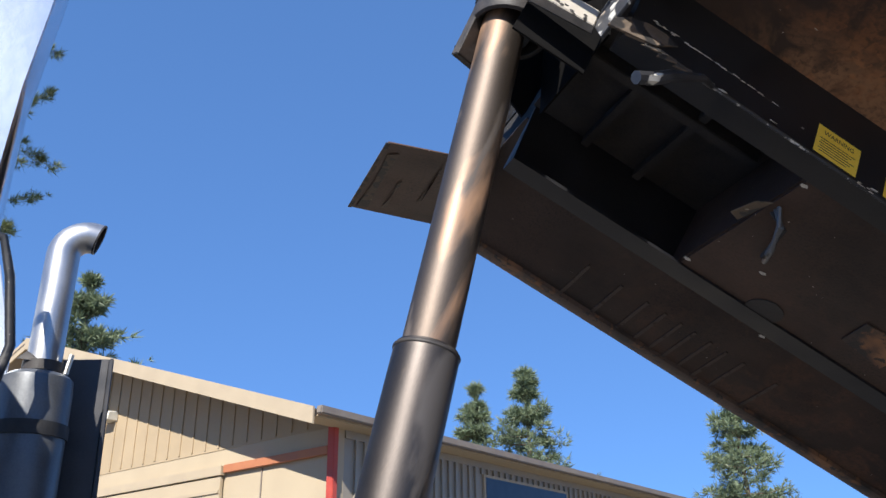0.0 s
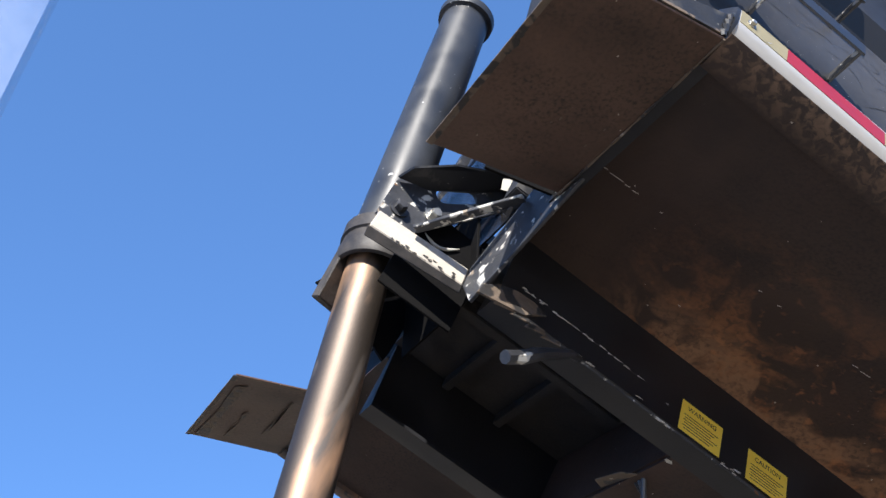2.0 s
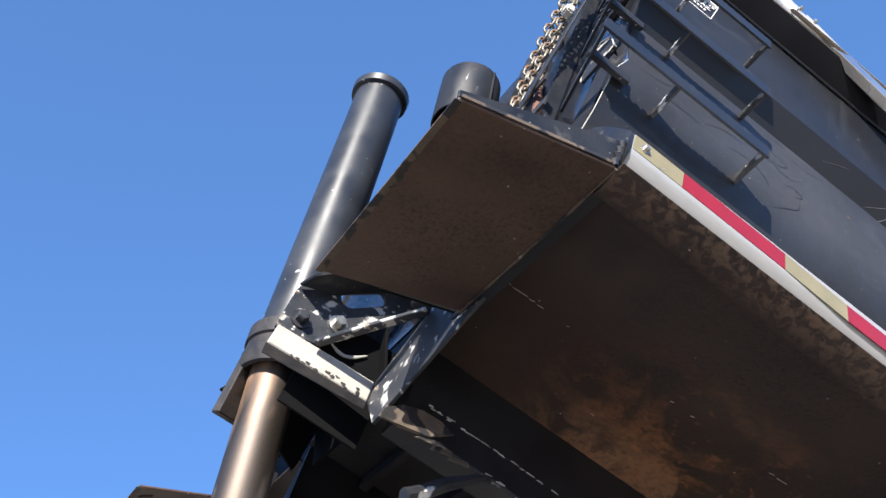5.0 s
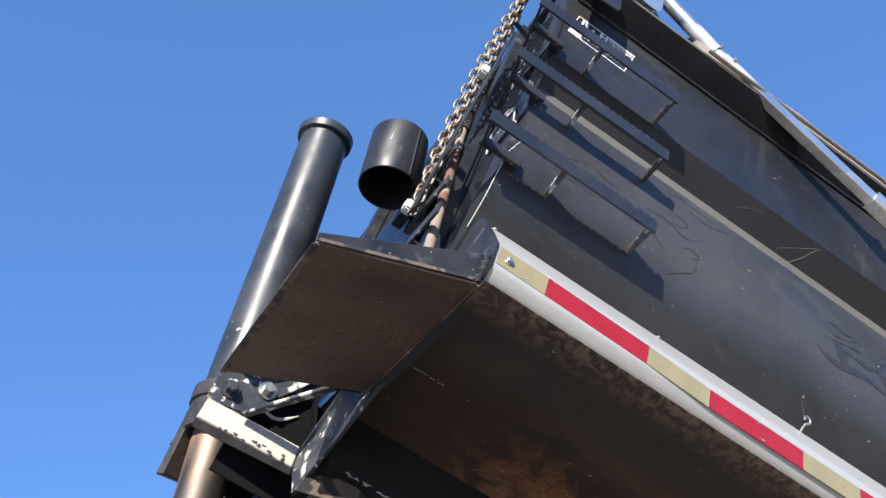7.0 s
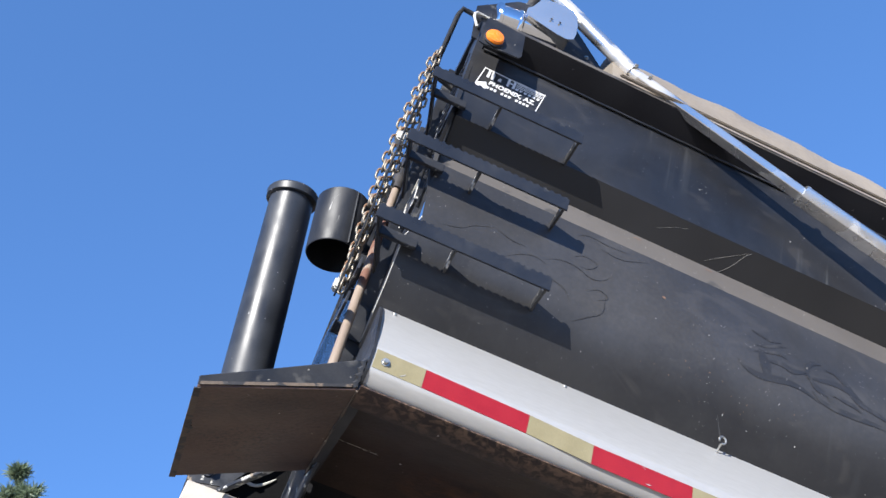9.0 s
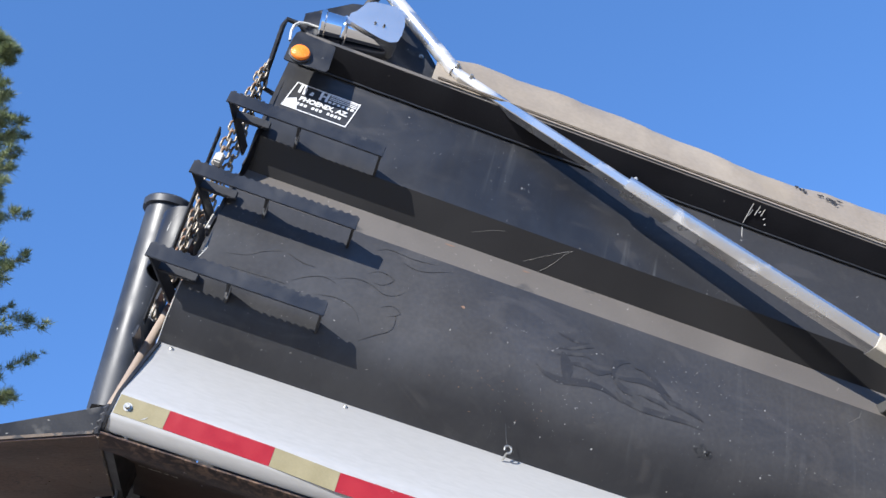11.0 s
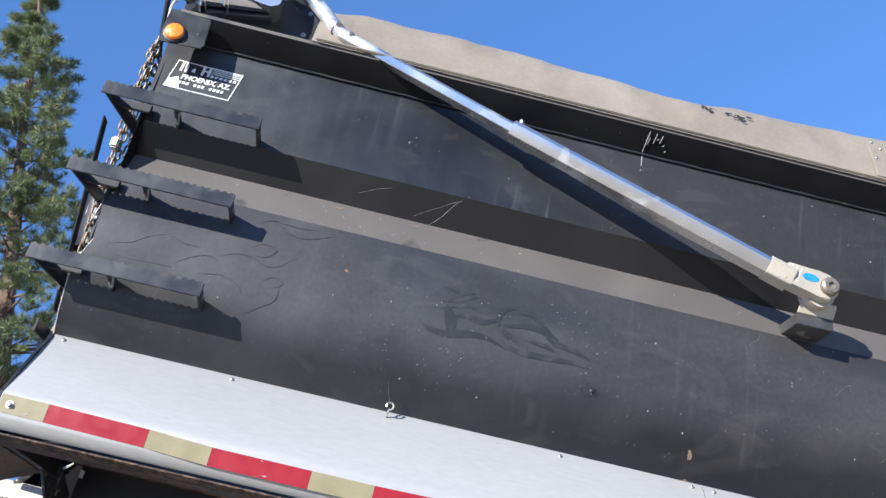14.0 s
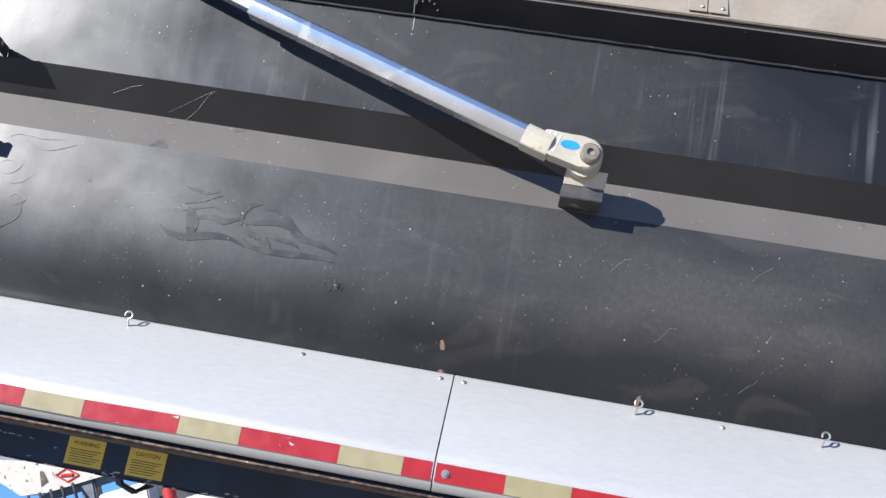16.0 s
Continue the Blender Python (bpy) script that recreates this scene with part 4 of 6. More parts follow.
part("flange_flake", slab([(-0.190, 0.9285, 0.205), (-0.150, 0.9285, 0.232), (-0.138, 0.9285, 0.275), (-0.165, 0.9285, 0.285), (-0.200, 0.9285, 0.252)], 0.0015), CABLE, bracket, "bare patch on the flange", smooth=False)
part("ear_plate", slab([(-0.475, 1.30, 0.06), (-0.453, 1.328, -0.222), (-0.359, 1.383, -0.186), (-0.36, 1.40, 0.06)], 0.03, 0.004), CAST_DARK, bracket, "dark cast ear on the far side")
part("stub_rod", tube([(-0.053, 0.725, -0.505), (-0.01, 0.735, -0.465), (0.03, 0.745, -0.415), (0.12, 0.772, -0.325), (0.17, 0.82, -0.275)], [0.017, 0.018, 0.017, 0.011, 0.009], 8), CHIPPED, bracket, "bent rod with a chipped white end")

# ---- steps ----
def step(w):
    s = thing("access_step", "black serrated grip step standing off the body side", "step", (0.0, 0.1, w), group="side access steps")
    a, b = -0.255, 0.275
    v0, v1 = 0.044, 0.051
    bm = box((a, v0, w - 0.047), (b, v1, w), 0.0015)
    for k in range(22):
        u = a + (b - a) * (k + 0.5) / 22
        bm = prism([(u - 0.009, w - 0.002), (u + 0.009, w - 0.002), (u + 0.004, w + 0.0045), (u - 0.004, w + 0.0045)], 1, v0 + 0.0012, v1 + 0.003, 0, bm)
    part("tread", bm, STEP_PAINT, s, "black serrated channel")
    for u in (-0.015, 0.262):
        part("standoff", slab([(u, v0 + 0.004, w - 0.040), (u, 0.150, w - 0.058), (u, 0.150, w - 0.020), (u, v0 + 0.004, w - 0.004)], 0.008, 0.001), WORN_STEP, s)
    part("standoff", slab([(a + 0.004, v0 + 0.004, w - 0.04), (-0.19, 0.30, w - 0.05), (-0.19, 0.30, w - 0.005), (a + 0.004, v0 + 0.004, w)], 0.008, 0.001), BLACK_PART, s)
    part("tie_bar", box((a + 0.02, 0.125, w - 0.035), (U0 + 0.02, 0.140, w - 0.003), 0.002), BLACK_PART, s)
    return s


for w in (1.085, 0.785, 0.472):
    step(w)

# ---- top: marker light, motor, tarp and its arm ----
light = thing("marker_light", "round amber marker light on a black plate", "marker light", (-0.06, 0.05, 1.35))
part("plate", prism([(-0.155, 1.374), (-0.151, 1.424), (-0.143, 1.434), (-0.015, 1.426), (-0.007, 1.418), (0.001, 1.314), (-0.007, 1.299), (-0.139, 1.291), (-0.152, 1.295)], 1, 0.046, 0.052), BLACK_PART, light)
part("lens", lathe((-0.107, 0.046, 1.334), (0, -1, 0), [(0, 0.033), (0.012, 0.033), (0.018, 0.029), (0.021, 0.018), (0.022, 0.001)], 32), AMBER, light, "amber lens")
part("rim", lathe((-0.107, 0.046, 1.334), (0, -1, 0), [(0, 0.039), (0.006, 0.039), (0.008, 0.033)], 32), BLACK_PART, light)

MA = Vector((0.21, 0.0, 0.030)).normalized()
motor = thing("tarp_motor", "chrome-covered electric tarp motor on the front corner", "motor", (-0.1, 0.14, 1.58))
MP = (-0.119, 0.190, 1.621)
part("housing", lathe(MP, MA, [(0, 0.001), (0.001, 0.056), (0.004, 0.068), (0.010, 0.072), (0.021, 0.072), (0.026, 0.066), (0.085, 0.065), (0.089, 0.069), (0.095, 0.071), (0.101, 0.069), (0.106, 0.064), (0.190, 0.060), (0.250, 0.056), (0.268, 0.048), (0.280, 0.034), (0.285, 0.014), (0.286, 0.001)], 56), CHROME, motor, "polished chrome cover")
GEAR = [(-0.007, 1.663), (0.010, 1.685), (0.021, 1.714), (0.031, 1.742), (0.053, 1.757), (0.122, 1.768), (0.145, 1.763), (0.160, 1.742), (0.170, 1.700), (0.172, 1.650), (0.168, 1.620), (0.150, 1.608), (0.115, 1.610), (0.058, 1.624), (-0.007, 1.640)]
bm = prism(GEAR, 1, 0.108, 0.250)
bmesh.ops.dissolve_limit(bm, angle_limit=0.02, verts=bm.verts, edges=bm.edges)
rim_ = [e for e in bm.edges if len({round(v.co.y, 3) for v in e.verts}) == 1]
bmesh.ops.bevel(bm, geom=rim_, offset=0.012, segments=5, affect="EDGES", profile=0.5)
caps_ = sorted(bm.faces, key=lambda f_: -f_.calc_area())[:2]
bmesh.ops.inset_region(bm, faces=[f_ for f_ in caps_ if abs(f_.normal.y) > 0.9], thickness=0.003)
face_ = max((f_ for f_ in bm.faces if f_.normal.y < -0.9), key=lambda f_: f_.calc_area())
mid_ = bmesh.ops.poke(bm, faces=[face_])["verts"][0]
mid_.co.y -= 0.006
part("gear_cover", bm, COVER, motor, "rounded chrome gear cover", crease=50)
for su, sw in ((0.078, 1.662), (0.112, 1.663)):
    part("screw", lathe((su, 0.104, sw), (0, -1, 0), [(0, 0.005), (0.004, 0.003)], 8), BLACK_PART, motor)
for k in range(2):
    part("cable", tube([(-0.105, 0.196 + 0.010 * k, 1.628 + 0.004 * k), (-0.137, 0.196 + 0.010 * k, 1.628 + 0.006 * k), (-0.163, 0.186 + 0.010 * k, 1.618 + 0.006 * k), (-0.184, 0.166 + 0.008 * k, 1.590 + 0.005 * k), (-0.192, 0.146 + 0.006 * k, 1.550), (-0.188, 0.126, 1.500), (-0.172, 0.102, 1.430)], 0.0045, 8), CABLE, motor, "pale grey cable")
part("mount_plate", prism([(-0.168, 1.512), (-0.189, 1.691), (-0.043, 1.828), (0.085, 1.874), (0.192, 1.843), (0.339, 1.670), (0.441, 1.553), (0.425, 1.510)], 1, 0.213, 0.221), BLACK_PART, motor, "black mounting plate")
for u, w in ((0.275, 1.689), (0.275, 1.585), (0.370, 1.600)):
    part("bolt", bolt((u, 0.213, w), (0, -1, 0), 0.006, 0.006), STEEL, motor)
part("drive_shaft", tube([(0.000, 0.25, 1.76), (0.010, 0.25, 1.86), (0.033, 0.25, 2.02)], 0.021, 14), CAST_DARK, motor, "brown-grey shaft rising behind the motor")

P0, P1, P2, P3 = Vector((-0.129, 0.227, 2.132)), Vector((0.434, 0.070, 1.517)), Vector((1.105, 0.042, 1.274)), Vector((2.12, 0.0, 0.928))
arm = thing("tarp_bow", "bare aluminium tarp bow arm in telescoping tubes", "tarp bow", (2.2, 0, 0.91))


def extrusion(a, b, r, flat):
    """A round-backed extrusion with a flat foot, its foot turned down."""
    d = (b - a).normalized()
    out = Vector((0, -1, 0))
    up = d.cross(out).normalized()
    if up.z < 0:
        up = -up
    prof = [(r * math.cos(t_), r * (0.25 + 0.65 * math.sin(t_))) for t_ in [math.pi * k / 10 for k in range(11)]]
    prof = [(x * flat, y) for x, y in prof] + [(-r * flat * 1.06, r * 0.12), (-r * flat * 0.74, -r * 0.80), (-r * flat * 0.64, -r * 0.88), (r * flat * 0.64, -r * 0.88), (r * flat * 0.74, -r * 0.80), (r * flat * 1.06, r * 0.12)]
    bm = bmesh.new()
    A = [bm.verts.new(a + x * out + y * up) for x, y in prof]
    B_ = [bm.verts.new(b + x * out + y * up) for x, y in prof]
    n = len(prof)
    for i in range(n):
        bm.faces.new((A[i], A[(i + 1) % n], B_[(i + 1) % n], B_[i]))
    bm.faces.new(A)
    bm.faces.new(B_[::-1])
    return bm


pd = (P3 - P2).normalized()
part("lower_tube", extrusion(P2 - pd * 0.01, P3 - pd * 0.06, 0.039, 0.9), ALU_TUBE, arm)
part("socket", extrusion(P3 - pd * 0.12, P3 - pd * 0.035, 0.042, 1.0), CAST, arm, "cream cast socket round the tube end")
part("upper_tube", extrusion(P1, P2 + (P3 - P2) * 0.1, 0.025, 1.0), ALU_TUBE, arm)
part("front_tube", tube([P0, P0.lerp(P1, 0.5), P1 + (P0 - P1).normalized() * 0.03], 0.028, 24), ALU_TUBE, arm)
part("clamp_screw", bolt(P2 + Vector((0.02, -0.005, 0.026)), (0, -0.2, 1), 0.009, 0.016), STEEL, arm)
part("elbow", tube([P1 + (P0 - P1).normalized() * 0.06, P1 + (P0 - P1).normalized() * 0.02, P1 + (P2 - P1).normalized() * 0.02, P1 + (P2 - P1).normalized() * 0.06], 0.0225, 14), ALU_TUBE, arm)
for d in ((P0 - P1).normalized() * 0.03, (P2 - P1).normalized() * 0.04):
    part("bolt", bolt(P1 + d + Vector((0, -0.022, 0.008)), (0, -1, 0.3), 0.007, 0.01), STEEL, arm)
pd = (P3 - P2).normalized()
pin = Vector((2.190, -0.01, 0.928))
up_ = pd.cross(Vector((0, -1, 0))).normalized()
up_ = up_ if up_.z > 0 else -up_
hs = [pin + 0.050 * math.cos(math.pi * (k / 16 - 0.5)) * pd + 0.048 * math.sin(math.pi * (k / 16 - 0.5)) * up_ for k in range(17)]
hs += [pin - pd * 0.035 + 0.044 * up_, pin - pd * 0.08 + 0.027 * up_, pin - pd * 0.135 + 0.016 * up_, pin - pd * 0.135 - 0.052 * up_, pin - pd * 0.09 - 0.055 * up_, pin - pd * 0.045 - 0.051 * up_]
house = part("pivot_housing", prism([(p.x, p.z) for p in hs], 1, -0.032, 0.020, 0.005), CAST, arm, "cream cast pivot housing with worn lettering")
part("pivot_back", lathe(pin + Vector((0, 0.07, -0.012)), (0, -1, 0), [(0, 0.045), (0.03, 0.050), (0.06, 0.050)], 32), CAST, arm)
part("pin", lathe(pin + pd * 0.012 + Vector((0, -0.018, 0)), (0, -1, 0), [(-0.02, 0.03), (0.02, 0.03), (0.026, 0.024), (0.027, 0.012), (0.018, 0.010)], 28), CHAIN, house, "shiny pin end")
bd = [pin - pd * 0.052 + Vector((0, -0.0232, 0)) + (0.028 * math.cos(t_) * (pd + up_ * 0.2).normalized() + 0.014 * math.sin(t_) * up_) for t_ in [2 * math.pi * k / 24 for k in range(24)]]
part("badge", prism([(p.x, p.z) for p in bd], 1, -0.0332, -0.0315), BLUE, house, "blue oval badge")
for k in range(3):
    o = pin - pd * (0.085 + 0.016 * k) - up_ * 0.012
    q_ = [o - up_ * 0.03, o + up_ * 0.028, o + up_ * 0.028 - pd * 0.005, o - up_ * 0.03 - pd * 0.005]
    part("lettering_bar", prism([(p.x, p.z) for p in q_], 1, -0.0330, -0.0315), CABLE, house, smooth=False)
pedestal = thing("pivot_pedestal", "black box pedestal welded into the groove under the arm pivot", "bracket", (2.2, 0.1, 0.86))
part("tube", box((2.138, 0.048, 0.812), (2.262, 0.20, 0.852), 0.002), PEDESTAL, pedestal)
part("top_flange", slab([(2.140, 0.048, 0.8525), (2.262, 0.048, 0.8525), (2.266, 0.030, 0.898), (2.144, 0.030, 0.898)], -0.006, 0.001), CAST, pedestal, "cream flange under the housing")

# tarp: rolled vinyl that bulges over the rail
tarp = thing("tarp", "beige vinyl tarp rolled along the top rail, scuffed", "tarp", (2.3, 0.2, 1.5))
TARP_LINE = [(0.062, 1.457), (0.072, 1.480), (0.080, 1.508), (0.092, 1.548), (0.106, 1.587), (0.122, 1.625), (0.140, 1.657), (0.163, 1.683), (0.192, 1.6985), (0.230, 1.700), (0.270, 1.688),
             (0.300, 1.655), (0.315, 1.61), (0.318, 1.55), (0.310, 1.50), (0.28, 1.478), (0.20, 1.478), (0.12, 1.470)]
TARP_TOP = ((0.3, 1.700), (0.6, 1.722), (0.82, 1.722), (1.05, 1.722), (1.3, 1.712), (1.5, 1.712), (1.68, 1.694), (1.78, 1.694), (1.95, 1.716), (2.2, 1.726), (2.6, 1.742), (4.4, 1.75))


def tarp_scale(u):
    """How high the roll stands at a place along the rail."""
    for (a, x), (b, y) in zip(TARP_TOP, TARP_TOP[1:]):
        if a <= u <= b:
            return (x + (y - x) * (0.5 - 0.5 * math.cos(math.pi * (u - a) / (b - a))) - 1.452) / 0.248
    return 1.0


def tarp_face(u, w):
    """How far in the front face of the roll lies at a height."""
    w = 1.452 + (w - 1.452) / tarp_scale(u)
    for (v0, w0), (v1, w1) in zip(TARP_LINE, TARP_LINE[1:10]):
        if w0 <= w <= w1:
            return v0 + (v1 - v0) * (w - w0) / (w1 - w0)
    return TARP_LINE[0][0]


bm = bmesh.new()
NU = 200
rows_ = []
for i in range(NU + 1):
    u = 0.34 + (4.3 - 0.34) * i / NU
    k_ = tarp_scale(u) + 0.018 * noise.noise(Vector((u * 5.0, 0, 7))) + 0.010 * noise.noise(Vector((u * 14, 0, 7)))
    ring = []
    for k, (v_, w_) in enumerate(TARP_LINE):
        free = min(1.0, max(0.0, (w_ - 1.46) / 0.1))
        dv = free * (0.009 * noise.noise(Vector((u * 4, w_ * 7, 1.3))) + 0.004 * noise.noise(Vector((u * 17, w_ * 9, 4.3))) + 0.003 * math.sin(u * 21 + w_ * 30))
        ring.append(bm.verts.new((u, v_ + dv, max(1.4495, 1.452 + (w_ - 1.452) * k_))))
    rows_.append(ring)
NV = len(TARP_LINE)
for r, q in zip(rows_, rows_[1:]):
    for k in range(NV):
        bm.faces.new((r[k], r[(k + 1) % NV], q[(k + 1) % NV], q[k]))
bm.faces.new(rows_[0])
bm.faces.new(rows_[-1][::-1])
part("roll", bm, TARP, tarp)
part("edge_strip", box((0.36, 0.036, 1.4485), (4.3, 0.050, 1.459), 0.003), TARP, tarp, "folded tarp hem on the rail")
for u in (2.440, 2.503):
    quad_ = [(a, tarp_face(a, w) - 0.006, w) for a, w in ((u, 1.480), (u + 0.060, 1.480), (u + 0.060, 1.685), (u, 1.685))]
    pl = part("joint_plate", slab(quad_, 0.003, 0.001), TARP, tarp)
    for du, w in ((0.045, 1.50), (0.015, 1.58), (0.045, 1.64), (0.015, 1.67)):
        f_ = 0.5 * (tarp_face(u, 1.475) + (tarp_face(u, 1.685) - tarp_face(u, 1.475)) * (w - 1.475) / 0.21) * 2
        part("rivet", lathe((u + du, f_ - 0.009, w), (0, -0.88, 0.47), [(0, 0.007), (0.002, 0.007), (0.005, 0.004)], 10), STEEL, pl)

rt = random.Random(17)
for k in range(26):
    u, w = (rt.gauss(1.91, 0.05), rt.gauss(1.618, 0.009)) if k < 20 else (rt.gauss(1.81, 0.02), rt.gauss(1.632, 0.006))
    bm = bmesh.new()
    r_ = rt.uniform(0.003, 0.012)
    bm.faces.new([bm.verts.new((u + r_ * rt.uniform(0.4, 1.5) * math.cos(0.9 * i), tarp_face(u, w) - 0.012, w + 0.6 * r_ * rt.uniform(0.3, 1.2) * math.sin(0.9 * i))) for i in range(7)])
    part("scuff", bm, RUBBER, tarp, "dark scuff in the vinyl", smooth=False)

# ---- front wall: chain, rod, can, shovel ----
rod = thing("chain_rod", "bent black rod that holds the chain", "rod", (-0.2, 0.3, 1.5))
part("bar", tube([(-0.14, 0.22, 1.60), (-0.19, 0.20, 1.615), (-0.235, 0.195, 1.612), (-0.243, 0.21, 1.59), (-0.245, 0.32, 1.45), (-0.235, 0.36, 1.40), (-0.14, 0.38, 1.39)], 0.010, 10), BLACK_PART, rod)


def link_mesh(length, wide, r):
    pts = []
    for k in range(16):
        a_ = 2 * math.pi * k / 16
        x = wide * math.cos(a_)
        z = wide * math.sin(a_) + (length / 2 - wide) * (1 if math.sin(a_) >= 0 else -1)
        pts.append((x, 0, z))
    bm = tube(pts, r, 6, closed=True)
    me = bpy.data.meshes.new("link")
    bm.to_mesh(me)
    bm.free()
    me.materials.append(CHAIN)
    me.polygons.foreach_set("use_smooth", [True] * len(me.polygons))
    return me


LINK = link_mesh(0.046, 0.0140, 0.0046)
chain = thing("chain", "long galvanised tie-down chain hung in loops on the front wall", "chain", (-0.25, 0.4, 1.45))


def hang(a, b, sag):
    a, b = Vector(a), Vector(b)
    n = max(4, int((b - a).length / 0.0362))
    for k in range(n):
        s = (k + 0.5) / n
        p = a.lerp(b, s) + Vector(sag) * math.sin(math.pi * s)
        q = a.lerp(b, s + 0.01) + Vector(sag) * math.sin(math.pi * (s + 0.01))
        d = (q - p).normalized()
        turn = d.to_track_quat("Z", "X").to_matrix().to_4x4() @ pose(0, 0, 0, 0, 0, 90 * (k % 2) + 12 * noise.noise(p * 9))
        ob = new("link", LINK)
        ob.parent = chain
        ob.matrix_basis = Matrix.Translation(p - ORIGIN[chain.name]) @ turn


hang((-0.252, 0.300, 1.480), (-0.252, 0.47, 0.44), (-0.006, 0.0, 0.0))
hang((-0.262, 0.315, 1.470), (-0.246, 0.485, 0.44), (-0.022, 0.012, 0.0))
hang((-0.246, 0.330, 1.455), (-0.25, 0.460, 0.58), (0.012, 0.02, 0.0))
for p in ((-0.262, 0.50, 0.47), (-0.262, 0.345, 1.02)):
    part("tag", box(Vector(p) - Vector((0.016, 0.018, 0.022)), Vector(p) + Vector((0.016, 0.018, 0.022)), 0.006), CABLE, chain, "white plastic tie on the chain")
can = thing("bar_holder", "open black steel cylinder holder on the front wall", "holder", (-0.3, 0.75, 0.9))
CA = Vector((-0.150, 0.04, 1)).normalized()
part("shell", lathe((-0.311, 0.741, 0.737), CA, [(0, 0.098), (0.004, 0.1), (0.243, 0.1), (0.248, 0.096), (0.248, 0.094), (0.10, 0.094), (0.0, 0.094), (0.0, 0.098)], 36, None, False), CAN_BLACK, can, "rolled black shell with chipped rim")
part("back_plate", box((-0.232, 0.66, 0.70), (-0.196, 0.84, 1.08), 0.002), BLACK_PART, can)
part("seam", tube([Vector((-0.311, 0.741, 0.737)) + CA * s_ + Vector((0.030, -0.0965, 0.008)) for s_ in (0.0, 0.08, 0.16, 0.24)], 0.004, 6), CAN_BLACK, can)
part("end_disc", lathe(Vector((-0.311, 0.741, 0.737)) + CA * 0.240, CA, [(0, 0.001), (0.0005, 0.0938), (0.003, 0.0938), (0.0035, 0.001)], 32, None, False), CAN_BLACK, can)
shovel = thing("shovel", "long wooden-handled shovel strapped to the front wall", "shovel", (-0.19, 0.30, 0.1))
HB, HT = Vector((-0.20, 0.28, 0.06)), Vector((-0.20, 0.56, 0.98))
part("handle", tube([HB.lerp(HT, k / 8) for k in range(9)], 0.0145, 12), WOOD, shovel, "weathered wooden handle")
part("socket", tube([HT, HT + (HT - HB).normalized() * 0.16], [0.022, 0.026], 12), CAST_DARK, shovel)
part("blade", slab([HT + Vector((-0.01, -0.09, 0.14)), HT + Vector((-0.01, 0.15, 0.12)), HT + Vector((-0.01, 0.22, 0.34)), HT + Vector((-0.01, 0.12, 0.44)), HT + Vector((-0.01, -0.02, 0.36))], 0.006, 0.001), CAST_DARK, shovel)
for w in (0.30, 0.46, 0.70):
    hk = thing("shovel_clip", "chipped black flat-bar clip on the front wall", "bracket", (-0.2, 0.35, w), group="shovel clips")
    c = HB.lerp(HT, (w - HB.z) / (HT.z - HB.z))
    part("bar", slab([(c.x - 0.035, c.y - 0.09, w - 0.03), (c.x - 0.035, c.y + 0.09, w - 0.03), (c.x - 0.035, c.y + 0.09, w + 0.012), (c.x - 0.035, c.y - 0.09, w + 0.012)], 0.008, 0.001), CHIPPED, hk)
    part("arm", box((c.x - 0.035, c.y + 0.085, w - 0.03), (U0 - 0.01, c.y + 0.093, w + 0.012)), BLACK_PART, hk)
part("guard_bar", slab([(-0.265, 0.42, 0.40), (-0.265, 0.46, 0.40), (-0.265, 0.20, 1.02), (-0.265, 0.16, 1.02)], 0.006, 0.001), BLACK_PART, body)

# mesh window by the corner
screen = thing("mesh_screen", "expanded metal screen behind the front corner", "screen", (-0.15, 0.3, 1.2))
bm = None
for k in range(9):
    for s in (1, -1):
        o = 1.06 + 0.035 * k
        bm = tube([(-0.152 - 0.002 * s, 0.22, o if s > 0 else o + 0.09), (-0.152 - 0.002 * s, 0.38, o + 0.09 if s > 0 else o)], 0.003, 4, bm)
part("wire", bm, CHIPPED, screen)

# ---- hooks on the skirt ----
wire = thing("wire_end", "thin bent wire caught under the hook", "wire", (0.9, 0.16, 0.26))
part("wire", tube([(0.909, 0.160, 0.256), (0.902, 0.156, 0.280), (0.893, 0.152, 0.305), (0.884, 0.146, 0.335)], [0.0022, 0.0018, 0.0014, 0.0008], 6), WORN_STEP, wire)
for u in (0.907, 2.453, 2.98):
    h = thing("tarp_hook", "small zinc open eye hook on the skirt's top edge", "hook", (u, 0.17, 0.24), group="tarp hooks")
    part("eye", tube([(u - 0.004, 0.170, 0.232), (u - 0.002, 0.155, 0.250), *[(u + 0.011 * math.sin(a_), 0.150 - 0.003 * a_ / 6, 0.262 - 0.011 * math.cos(a_)) for a_ in [0.4 * k for k in range(14)]]], 0.003, 8), STEEL, h)


# ---- stickers ----
def words(text, size, mat, parent, m, name="lettering", bold=0.0):
    c = bpy.data.curves.new(name, "FONT")
    c.body, c.size, c.extrude, c.align_x, c.align_y = text, size, 0.0003, "CENTER", "CENTER"
    c.offset = bold
    tmp = bpy.data.objects.new(name, c)
    scene.collection.objects.link(tmp)
    bpy.context.view_layer.update()
    me = bpy.data.meshes.new_from_object(tmp.evaluated_get(bpy.context.evaluated_depsgraph_get()))
    bpy.data.objects.remove(tmp)
    me.materials.clear()
    me.materials.append(mat)
    me.transform(Matrix.Translation(-ORIGIN[parent.name]) @ m)
    ob = new(name, me)
    ob.parent = parent
    ORIGIN[ob.name] = ORIGIN[parent.name]
    return ob




def side_face(u, v, w, turn=0.0):
    return Matrix.Translation((u, v, w)) @ Matrix.Rotation(radians(90), 4, "X") @ Matrix.Rotation(radians(turn), 4, "Z")


